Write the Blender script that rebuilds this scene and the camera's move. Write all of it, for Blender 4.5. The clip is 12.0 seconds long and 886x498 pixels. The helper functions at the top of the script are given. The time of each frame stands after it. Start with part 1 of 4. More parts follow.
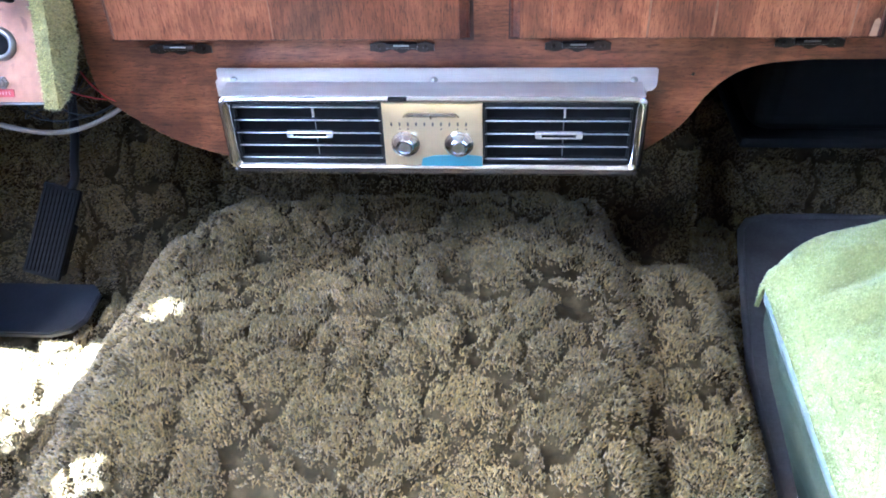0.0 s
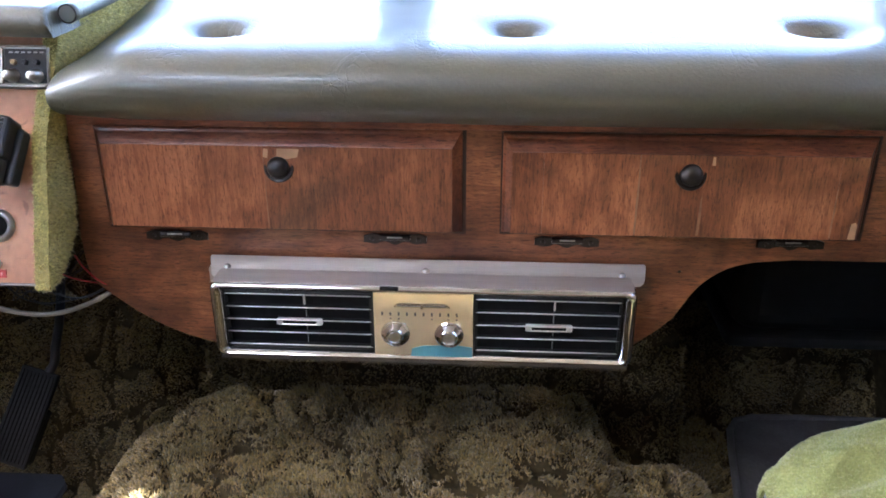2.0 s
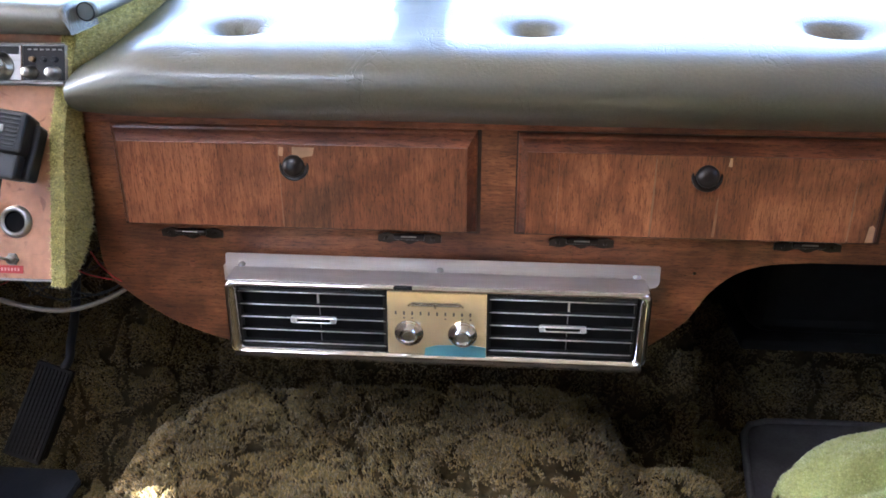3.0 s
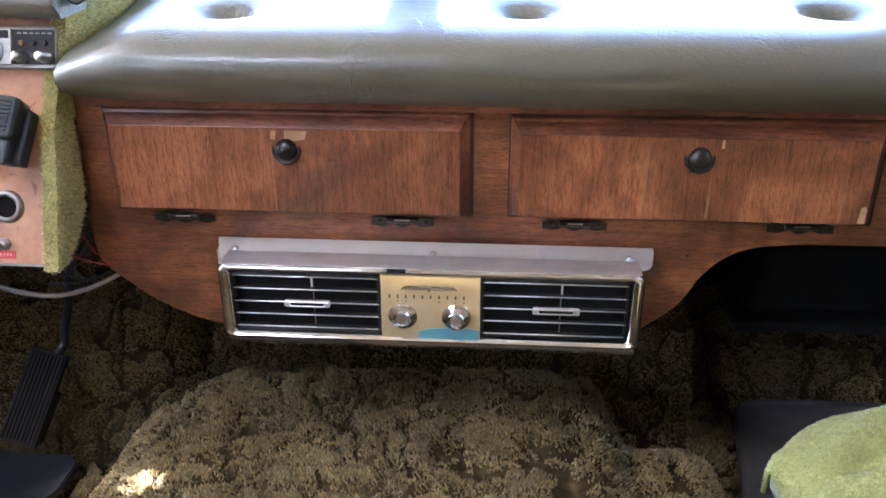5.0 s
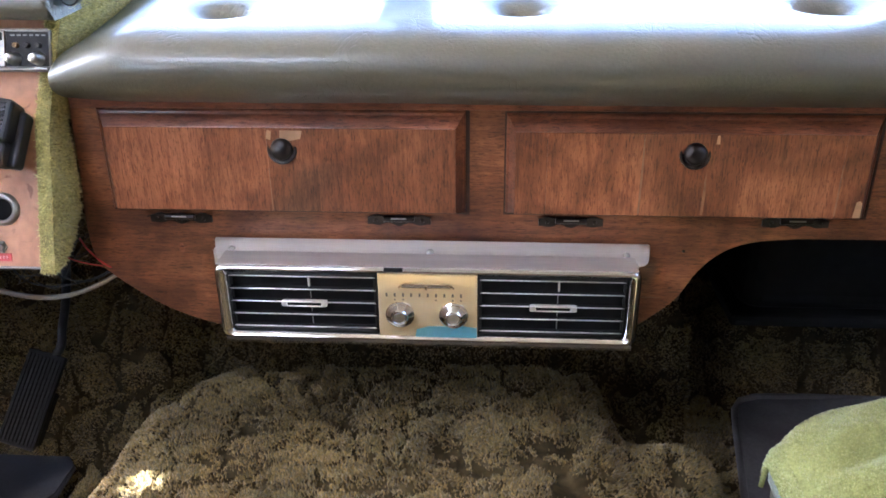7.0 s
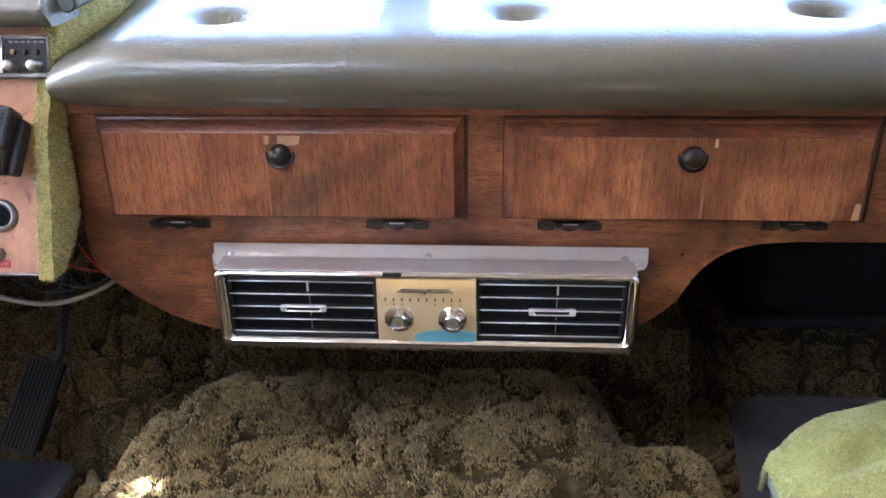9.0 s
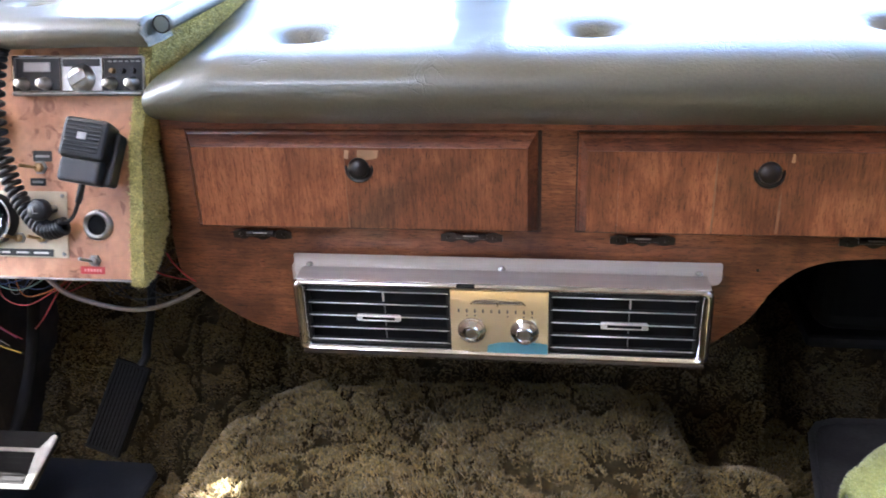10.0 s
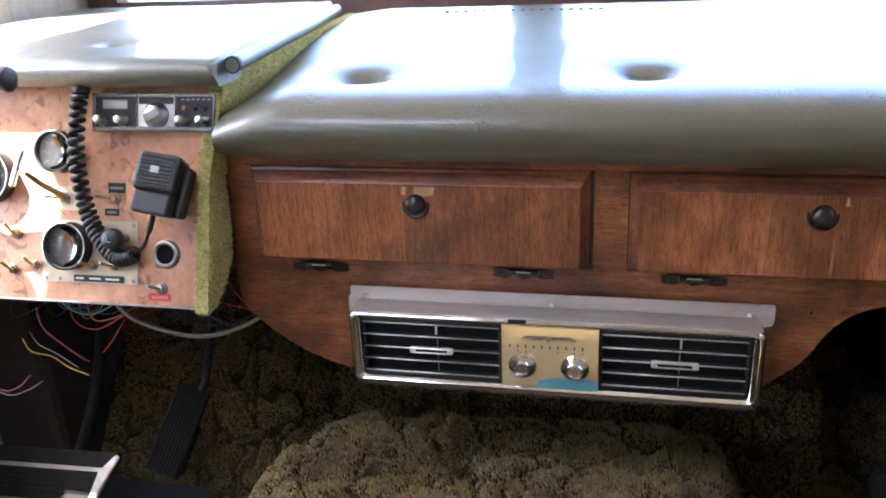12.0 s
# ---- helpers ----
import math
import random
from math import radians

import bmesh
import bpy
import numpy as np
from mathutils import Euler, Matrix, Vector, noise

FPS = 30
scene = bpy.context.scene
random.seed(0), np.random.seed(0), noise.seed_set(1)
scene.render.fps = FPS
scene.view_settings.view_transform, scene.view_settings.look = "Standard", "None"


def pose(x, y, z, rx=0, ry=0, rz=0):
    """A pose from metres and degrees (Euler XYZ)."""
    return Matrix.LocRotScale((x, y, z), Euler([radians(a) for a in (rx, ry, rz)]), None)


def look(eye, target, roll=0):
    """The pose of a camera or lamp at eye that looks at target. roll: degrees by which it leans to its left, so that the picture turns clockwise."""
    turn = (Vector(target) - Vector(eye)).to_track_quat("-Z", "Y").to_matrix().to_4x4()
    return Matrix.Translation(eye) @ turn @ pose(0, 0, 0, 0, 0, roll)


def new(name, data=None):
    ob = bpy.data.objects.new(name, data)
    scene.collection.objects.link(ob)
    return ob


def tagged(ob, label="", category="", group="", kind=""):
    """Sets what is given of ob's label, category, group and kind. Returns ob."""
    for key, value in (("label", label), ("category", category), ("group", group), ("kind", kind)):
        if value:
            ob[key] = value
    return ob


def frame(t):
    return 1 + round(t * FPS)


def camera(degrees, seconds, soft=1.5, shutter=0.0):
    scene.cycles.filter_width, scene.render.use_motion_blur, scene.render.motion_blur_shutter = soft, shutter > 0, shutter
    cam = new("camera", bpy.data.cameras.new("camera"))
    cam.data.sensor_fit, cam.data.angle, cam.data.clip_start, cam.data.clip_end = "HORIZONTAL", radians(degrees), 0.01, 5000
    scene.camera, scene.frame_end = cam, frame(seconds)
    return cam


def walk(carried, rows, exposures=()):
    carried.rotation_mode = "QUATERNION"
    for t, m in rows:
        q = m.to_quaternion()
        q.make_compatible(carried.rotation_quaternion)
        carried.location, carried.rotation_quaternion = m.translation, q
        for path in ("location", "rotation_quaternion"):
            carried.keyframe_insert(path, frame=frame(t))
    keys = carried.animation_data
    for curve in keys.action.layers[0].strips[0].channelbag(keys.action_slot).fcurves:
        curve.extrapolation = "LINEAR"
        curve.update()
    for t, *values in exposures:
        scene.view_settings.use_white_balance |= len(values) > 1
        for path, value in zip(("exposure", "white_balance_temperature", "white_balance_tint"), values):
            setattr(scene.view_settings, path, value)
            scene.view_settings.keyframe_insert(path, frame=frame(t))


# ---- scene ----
cam = camera(54.8, 12.0, soft=1.7, shutter=0.5)
PATH = [
    (0, (0.114, -1.133, 1.163), (-0.038, 0.443, -0.059), -2.5),
    (0.5, (0.108, -1.129, 1.159), (0.011, 0.51, 0.018), -1.0),
    (1, (0.11, -1.122, 1.168), (0.057, 0.639, 0.222), -1.1),
    (1.5, (0.107, -1.12, 1.164), (0.017, 0.69, 0.319), -1.6),
    (2, (0.099, -1.133, 1.155), (-0.014, 0.681, 0.32), -0.2),
    (2.5, (0.098, -1.136, 1.156), (-0.046, 0.68, 0.329), -0.2),
    (3, (0.097, -1.133, 1.152), (-0.046, 0.681, 0.32), -0.1),
    (3.5, (0.098, -1.133, 1.153), (-0.033, 0.675, 0.31), -0.0),
    (5.5, (0.1, -1.134, 1.151), (-0.031, 0.662, 0.281), -0.3),
    (6, (0.099, -1.133, 1.151), (-0.03, 0.662, 0.278), -0.4),
    (6.5, (0.099, -1.133, 1.152), (-0.026, 0.662, 0.279), -0.5),
    (7, (0.1, -1.134, 1.153), (-0.023, 0.662, 0.281), -0.7),
    (9, (0.103, -1.132, 1.156), (-0.022, 0.666, 0.288), -1.0),
    (9.5, (0.1, -1.146, 1.159), (-0.082, 0.656, 0.31), -1.4),
    (10, (0.097, -1.157, 1.16), (-0.186, 0.642, 0.333), -2.4),
    (10.5, (0.099, -1.161, 1.164), (-0.233, 0.638, 0.355), -3.1),
    (11, (0.098, -1.164, 1.163), (-0.26, 0.632, 0.36), -3.2),
    (11.5, (0.099, -1.169, 1.163), (-0.278, 0.626, 0.366), -3.2),
    (12, (0.103, -1.183, 1.173), (-0.307, 0.626, 0.425), -2.7),
]
EXPOSURES = [(0.0, 5.48, 4450, 8), (0.5, 5.5, 4400, 8), (1.0, 5.6, 4500, 8), (1.5, 4.78, 5300, 9), (2.0, 4.52, 5650, 9), (2.5, 4.5, 5700, 9), (5.5, 4.7, 5750, 10), (9.0, 4.7, 5750, 10), (10.5, 4.58, 5800, 10), (11.5, 4.62, 5850, 10), (12.0, 4.36, 5850, 9)]
walk(cam, [(t, look(eye, target, roll)) for t, eye, target, roll in PATH], EXPOSURES)

# ---- world, sun ----
SUN_WAY = Vector((-0.50, -0.25, 1.0)).normalized()
world = bpy.data.worlds.new("sky")
scene.world = world
world.use_nodes = True
wn = world.node_tree.nodes
sky = wn.new("ShaderNodeTexSky")
sky.sky_type = "NISHITA"
sky.sun_disc = False
sky.sun_elevation = math.asin(SUN_WAY.z)
sky.sun_rotation = math.atan2(SUN_WAY.x, SUN_WAY.y)
sky.air_density, sky.dust_density = 1.0, 4.0
wn["Background"].inputs["Strength"].default_value = 0.15
world.node_tree.links.new(sky.outputs[0], wn["Background"].inputs[0])
sun = new("sun", bpy.data.lights.new("sun", "SUN"))
sun.data.energy, sun.data.angle, sun.data.color = 5.0, radians(0.6), (1.0, 0.94, 0.84)
sun.matrix_world = look((0, 0, 6), Vector((0, 0, 6)) - SUN_WAY)


# ---- materials ----
def mat(name, color, rough=0.6, metal=0.0, vary=0.15, scale=8.0, bump=0.0, bump_scale=60.0, stretch=(1, 1, 1), color2=None,
        fine=0.0, spec=0.5, piece=0.0, rough_vary=0.1, coat=0.0):
    """A node material: a base colour mottled at two scales, bump, uneven gloss; piece: brightness that changes from piece to piece."""
    m = bpy.data.materials.new(name)
    m.use_nodes = True
    nt = m.node_tree
    n, l = nt.nodes, nt.links
    b = n["Principled BSDF"]
    tc, mp = n.new("ShaderNodeTexCoord"), n.new("ShaderNodeMapping")
    mp.inputs["Scale"].default_value = stretch
    l.new(tc.outputs["Object"], mp.inputs[0])
    big = n.new("ShaderNodeTexNoise")
    big.inputs["Scale"].default_value, big.inputs["Detail"].default_value = scale, 6
    l.new(mp.outputs[0], big.inputs[0])
    small = n.new("ShaderNodeTexNoise")
    small.inputs["Scale"].default_value, small.inputs["Detail"].default_value = bump_scale, 8
    l.new(mp.outputs[0], small.inputs[0])
    ramp = n.new("ShaderNodeValToRGB")
    c2 = color2 or tuple(max(0, c * (1 - 2.2 * vary)) for c in color)
    ramp.color_ramp.elements[0].position, ramp.color_ramp.elements[1].position = 0.33, 0.67
    ramp.color_ramp.elements[0].color, ramp.color_ramp.elements[1].color = (*c2, 1), (*color, 1)
    l.new(big.outputs[0], ramp.inputs[0])
    out = ramp.outputs[0]
    hsv = n.new("ShaderNodeHueSaturation")
    l.new(out, hsv.inputs["Color"])
    val = n.new("ShaderNodeMapRange")
    val.inputs["From Min"].default_value, val.inputs["From Max"].default_value = 0.3, 0.7
    val.inputs["To Min"].default_value, val.inputs["To Max"].default_value = 1 - fine, 1 + fine
    l.new(small.outputs[0], val.inputs["Value"])
    if piece:
        info = n.new("ShaderNodeObjectInfo")
        pr = n.new("ShaderNodeMapRange")
        pr.inputs["To Min"].default_value, pr.inputs["To Max"].default_value = 1 - piece, 1 + piece
        l.new(info.outputs["Random"], pr.inputs["Value"])
        mul = n.new("ShaderNodeMath")
        mul.operation = "MULTIPLY"
        l.new(val.outputs[0], mul.inputs[0]), l.new(pr.outputs[0], mul.inputs[1])
        l.new(mul.outputs[0], hsv.inputs["Value"])
    else:
        l.new(val.outputs[0], hsv.inputs["Value"])
    l.new(hsv.outputs[0], b.inputs["Base Color"])
    rr = n.new("ShaderNodeMapRange")
    rr.inputs["To Min"].default_value, rr.inputs["To Max"].default_value = max(0.02, rough - rough_vary), min(1, rough + rough_vary)
    l.new(big.outputs[0], rr.inputs["Value"])
    l.new(rr.outputs[0], b.inputs["Roughness"])
    b.inputs["Metallic"].default_value = metal
    b.inputs["Specular IOR Level"].default_value = spec
    b.inputs["Coat Weight"].default_value = coat
    if bump:
        bp = n.new("ShaderNodeBump")
        bp.inputs["Strength"].default_value, bp.inputs["Distance"].default_value = bump, 0.002
        l.new(small.outputs[0], bp.inputs["Height"])
        l.new(bp.outputs[0], b.inputs["Normal"])
    return m


def layer(m, scale, stretch, lo, hi, shade, factor, detail=4):
    """Multiplies a darker noise layer into a material's colour: shade below lo, none above hi."""
    n, l = m.node_tree.nodes, m.node_tree.links
    b = n["Principled BSDF"]
    src = b.inputs["Base Color"].links[0].from_socket
    tc, mp = n.new("ShaderNodeTexCoord"), n.new("ShaderNodeMapping")
    mp.inputs["Scale"].default_value = stretch
    l.new(tc.outputs["Object"], mp.inputs[0])
    t = n.new("ShaderNodeTexNoise")
    t.inputs["Scale"].default_value, t.inputs["Detail"].default_value = scale, detail
    t.inputs["Distortion"].default_value = 1.1
    l.new(mp.outputs[0], t.inputs[0])
    r = n.new("ShaderNodeValToRGB")
    r.color_ramp.elements[0].position, r.color_ramp.elements[1].position = lo, hi
    r.color_ramp.elements[0].color, r.color_ramp.elements[1].color = (*shade, 1), (1, 1, 1, 1)
    l.new(t.outputs[0], r.inputs[0])
    mx = n.new("ShaderNodeMix")
    mx.data_type, mx.blend_type = "RGBA", "MULTIPLY"
    mx.inputs["Factor"].default_value = factor
    l.new(src, mx.inputs[6]), l.new(r.outputs[0], mx.inputs[7])
    l.new(mx.outputs[2], b.inputs["Base Color"])


def wood(name, light, dark, grain, gloss=0.45, piece=0.0, scale=5.0):
    """Stained wood: broad tones, sparse long grain lines, fine pores, dark worn blotches."""
    stretch = tuple(max(1.0, g ** 0.3) for g in grain)
    m = mat(name, light, gloss, vary=0.2, scale=scale, color2=dark, stretch=stretch, bump=0.2, bump_scale=60, fine=0.10, piece=piece, coat=0.12)
    layer(m, 7.0, grain, 0.36, 0.52, (0.62, 0.55, 0.52), 0.7, 6)
    layer(m, 16.0, tuple(g ** 0.9 for g in grain), 0.32, 0.54, (0.60, 0.52, 0.48), 0.6, 6)
    layer(m, 70.0, tuple(g ** 0.75 for g in grain), 0.36, 0.47, (0.32, 0.25, 0.23), 0.8, 3)
    layer(m, 4.2, (1, 1, 1), 0.36, 0.58, (0.36, 0.30, 0.27), 0.9, 8)
    layer(m, 11.0, (1, 1, 1), 0.30, 0.52, (0.45, 0.38, 0.36), 0.7, 8)
    return m


def carpet_mat(name, tip, root, patch=0.35, spread=(0.45, 1.45)):
    """Shag pile: colour that changes from tuft to tuft and in broad worn patches."""
    m = mat(name, tip, 0.95, vary=patch, scale=5.0, color2=root, bump_scale=150, fine=0.3, spec=0.15)
    n, l = m.node_tree.nodes, m.node_tree.links
    b = n["Principled BSDF"]
    src = b.inputs["Base Color"].links[0].from_socket
    geo = n.new("ShaderNodeNewGeometry")
    mr = n.new("ShaderNodeMapRange")
    mr.inputs["To Min"].default_value, mr.inputs["To Max"].default_value = spread
    l.new(geo.outputs["Random Per Island"], mr.inputs["Value"])
    h = n.new("ShaderNodeHueSaturation")
    l.new(src, h.inputs["Color"]), l.new(mr.outputs[0], h.inputs["Value"])
    l.new(h.outputs[0], b.inputs["Base Color"])
    b.inputs["Sheen Weight"].default_value = 0.25
    return m


M_CARPET = carpet_mat("olive_shag", (0.226, 0.162, 0.059), (0.134, 0.096, 0.035), spread=(0.50, 1.35))
M_BACKING = mat("carpet_backing", (0.052, 0.038, 0.018), 0.95, vary=0.2, scale=30, fine=0.3, spec=0.1)
M_LIME = carpet_mat("lime_shag", (0.76, 0.70, 0.30), (0.60, 0.54, 0.21), spread=(0.78, 1.18))
M_LIME_BACK = mat("lime_backing", (0.50, 0.45, 0.18), 0.95, vary=0.2, scale=30, fine=0.3, spec=0.1)
M_TOWEL = carpet_mat("terry_green", (0.345, 0.37, 0.155), (0.27, 0.295, 0.115), spread=(0.78, 1.14))
M_TOWEL_BASE = mat("terry_ground", (0.32, 0.345, 0.14), 0.95, vary=0.15, scale=14, bump=0.6, bump_scale=350, fine=0.25, spec=0.1)
M_BOARD = wood("stained_board", (0.380, 0.148, 0.060), (0.140, 0.050, 0.022), (1.2, 8, 18))
M_PANEL = wood("veneer", (0.430, 0.160, 0.066), (0.250, 0.088, 0.037), (20, 8, 1.1), piece=0.18)
M_EDGE = wood("dark_edge", (0.330, 0.118, 0.052), (0.15, 0.050, 0.024), (1.2, 14, 14))
# near-black brown that paints both grime and shadow in the drawer gaps
M_GAP_SHADE = mat("grimy_gap_shade", (0.050, 0.022, 0.014), 0.6, vary=0.25, scale=18, fine=0.2)
M_RAW = mat("bare_wood", (0.55, 0.33, 0.19), 0.7, vary=0.15, scale=40)
M_WORN = mat("worn_seam", (0.34, 0.17, 0.095), 0.6, vary=0.2, scale=60)
M_BURL = mat("burl_panel", (0.60, 0.33, 0.20), 0.38, vary=0.2, scale=14, color2=(0.45, 0.22, 0.125), bump=0.12, bump_scale=90, fine=0.12, coat=0.15)
layer(M_BURL, 34.0, (1, 1, 1), 0.34, 0.42, (0.45, 0.36, 0.36), 0.8, 2)
layer(M_BURL, 9.0, (1, 1, 1), 0.30, 0.55, (0.62, 0.52, 0.48), 0.8, 5)
M_VINYL = mat("olive_vinyl", (0.078, 0.075, 0.051), 0.44, vary=0.12, scale=7, bump=0.3, bump_scale=240, fine=0.1, spec=1.0, color2=(0.072, 0.067, 0.046), coat=0.25)


def creases(m, scale, strength):
    """Adds fine creases, as in old stretched vinyl, to a material's relief."""
    n, l = m.node_tree.nodes, m.node_tree.links
    bump = n["Bump"]
    tc = n.new("ShaderNodeTexCoord")
    mp = n.new("ShaderNodeMapping")
    mp.inputs["Scale"].default_value, mp.inputs["Rotation"].default_value = (1.0, 0.35, 0.35), (0, 0, 0.35)
    warp = n.new("ShaderNodeTexNoise")
    warp.inputs["Scale"].default_value = 6.0
    add = n.new("ShaderNodeVectorMath")
    add.operation = "MULTIPLY_ADD"
    add.inputs[1].default_value = (0.25, 0.25, 0.25)
    l.new(tc.outputs["Object"], mp.inputs[0]), l.new(tc.outputs["Object"], warp.inputs[0])
    l.new(warp.outputs["Color"], add.inputs[0]), l.new(mp.outputs[0], add.inputs[2])
    v = n.new("ShaderNodeTexVoronoi")
    v.feature = "DISTANCE_TO_EDGE"
    v.inputs["Scale"].default_value = scale
    l.new(add.outputs[0], v.inputs["Vector"])
    r = n.new("ShaderNodeMapRange")
    r.inputs["From Max"].default_value = 0.06
    l.new(v.outputs["Distance"], r.inputs["Value"])
    gate = n.new("ShaderNodeTexNoise")
    gate.inputs["Scale"].default_value = 9.0
    l.new(tc.outputs["Object"], gate.inputs[0])
    g2 = n.new("ShaderNodeMapRange")
    g2.inputs["From Min"].default_value, g2.inputs["From Max"].default_value = 0.48, 0.68
    g2.inputs["To Max"].default_value = strength
    l.new(gate.outputs[0], g2.inputs["Value"])
    b2 = n.new("ShaderNodeBump")
    b2.inputs["Distance"].default_value = 0.002
    l.new(r.outputs[0], b2.inputs["Height"]), l.new(g2.outputs[0], b2.inputs["Strength"])
    l.new(bump.outputs[0], b2.inputs["Normal"])
    l.new(b2.outputs[0], n["Principled BSDF"].inputs["Normal"])


creases(M_VINYL, 60.0, 0.5)
M_SEAT = mat("green_vinyl", (0.065, 0.085, 0.055), 0.4, vary=0.15, scale=6, bump=0.3, bump_scale=300, fine=0.1)
M_PIPING = mat("pale_piping", (0.17, 0.20, 0.19), 0.35, vary=0.1)
M_CHROME = mat("chrome", (0.66, 0.655, 0.66), 0.09, metal=1.0, vary=0.05, scale=20, rough_vary=0.06)
M_BRIGHT = mat("satin_bright_metal", (0.86, 0.85, 0.86), 0.38, metal=0.75, vary=0.05, scale=20)
M_ALU = mat("brushed_aluminium", (0.70, 0.68, 0.67), 0.42, metal=0.8, vary=0.08, scale=6, stretch=(0.3, 8, 8), bump=0.15, bump_scale=120, fine=0.06)
M_GOLD = mat("gold_faceplate", (1.0, 0.82, 0.52), 0.10, metal=0.62, vary=0.06, scale=15, rough_vary=0.05)
# flat colour for the blue reflection painted on the control plate
M_BLUE_REFLECT = mat("blue_reflection", (0.10, 0.30, 0.38), 0.3, vary=0.08, spec=0.6)
M_BLACK = mat("black_plastic", (0.011, 0.011, 0.012), 0.48, vary=0.2, scale=20, bump=0.15, bump_scale=300, fine=0.1)
M_FIN = mat("vent_fin", (0.034, 0.032, 0.034), 0.7, vary=0.15, spec=0.2)
M_MATTE = mat("matte_black", (0.010, 0.010, 0.011), 0.85, vary=0.2, scale=12, fine=0.15, spec=0.2)
# tone of the shaded void round the pedals, put into the colour
M_VOID = mat("void_black", (0.032, 0.026, 0.024), 0.8, vary=0.3, scale=7, fine=0.25, spec=0.3)
M_RUBBER = mat("black_rubber", (0.028, 0.028, 0.032), 0.42, vary=0.25, scale=14, bump=0.3, bump_scale=200, fine=0.2)
M_PEDAL = mat("pedal_rubber", (0.008, 0.007, 0.007), 0.6, spec=0.12, vary=0.25, scale=14, bump=0.2, bump_scale=200, fine=0.2)
M_GREYMAT = mat("grey_mat", (0.115, 0.110, 0.118), 0.6, vary=0.2, scale=10, bump=0.2, bump_scale=180, fine=0.15)
M_BRONZE = mat("dark_bronze", (0.045, 0.036, 0.032), 0.32, metal=0.6, vary=0.2, scale=40, fine=0.2)
M_BRASS = mat("worn_brass", (0.55, 0.38, 0.20), 0.35, metal=1.0, vary=0.2, scale=40, fine=0.15)
M_STEEL = mat("dull_steel", (0.42, 0.41, 0.39), 0.35, metal=1.0, vary=0.15, scale=40, fine=0.1)
M_CREAM = mat("cream_plate", (0.62, 0.52, 0.36), 0.4, vary=0.1, scale=20, fine=0.06)
M_DIAL = mat("gauge_face", (0.42, 0.40, 0.38), 0.5, vary=0.1)
M_RED = mat("red_tape", (0.55, 0.05, 0.05), 0.4, vary=0.1)
M_WHITE = mat("white_print", (0.75, 0.72, 0.66), 0.5, vary=0.05)
M_TAPE = mat("black_tape", (0.03, 0.028, 0.026), 0.4, vary=0.15)
M_PANELLING = mat("brown_panelling", (0.30, 0.215, 0.15), 0.55, vary=0.2, scale=5, fine=0.12, bump=0.2, stretch=(6, 6, 1))
M_WALL = mat("pale_lining", (0.52, 0.49, 0.45), 0.8, vary=0.12, scale=4, fine=0.08, bump=0.2)
M_SAND = mat("pale_gravel", (0.42, 0.37, 0.29), 0.95, vary=0.2, scale=0.6, bump_scale=8, fine=0.25)
M_TRIM = mat("brown_trim", (0.11, 0.055, 0.04), 0.55, vary=0.2, scale=9, fine=0.15)
WIRE = {k: mat(k + "_wire", c, 0.4, vary=0.1) for k, c in dict(red=(0.45, 0.03, 0.03), yellow=(0.6, 0.38, 0.06), blue=(0.05, 0.10, 0.25), teal=(0.25, 0.45, 0.42),
        black=(0.015, 0.015, 0.015), grey=(0.26, 0.23, 0.20), purple=(0.30, 0.06, 0.12), orange=(0.55, 0.18, 0.03)).items()}
m_glass = bpy.data.materials.new("gauge_glass")
m_glass.use_nodes = True
gb = m_glass.node_tree.nodes["Principled BSDF"]
gb.inputs["Transmission Weight"].default_value, gb.inputs["Roughness"].default_value, gb.inputs["IOR"].default_value = 1.0, 0.03, 1.25


# ---- mesh helpers ----
def part(name, bm, material, parent=None, label="", smooth=False):
    """Links a bmesh as one mesh object, under a thing or a part."""
    bmesh.ops.recalc_face_normals(bm, faces=bm.faces)
    me = bpy.data.meshes.new(name)
    bm.to_mesh(me)
    bm.free()
    me.materials.append(material)
    if smooth:
        me.shade_smooth()
    ob = new(name, me)
    if parent:
        ob.parent = parent
    if label:
        tagged(ob, label)
    return ob


def empty(name, label, category, group="", kind="", at=(0, 0, 0)):
    ob = new(name)
    ob.location = at
    return tagged(ob, label, category, group, kind)


def box(lo, hi, bevel=0.0, seg=2, bm=None, m=None):
    bm = bm or bmesh.new()
    lo, hi = Vector(lo), Vector(hi)
    r = bmesh.ops.create_cube(bm, size=1.0)
    vs = r["verts"]
    for v in vs:
        v.co = Vector((lo[i] + (v.co[i] + 0.5) * (hi[i] - lo[i]) for i in range(3)))
    if bevel:
        es = list({e for v in vs for e in v.link_edges})
        r = bmesh.ops.bevel(bm, geom=es, offset=bevel, segments=seg, affect="EDGES", profile=0.5)
        vs = list({v for f in r["faces"] for v in f.verts} | {v for v in vs if v.is_valid})
    if m is not None:
        bmesh.ops.transform(bm, matrix=m, verts=vs)
    return bm


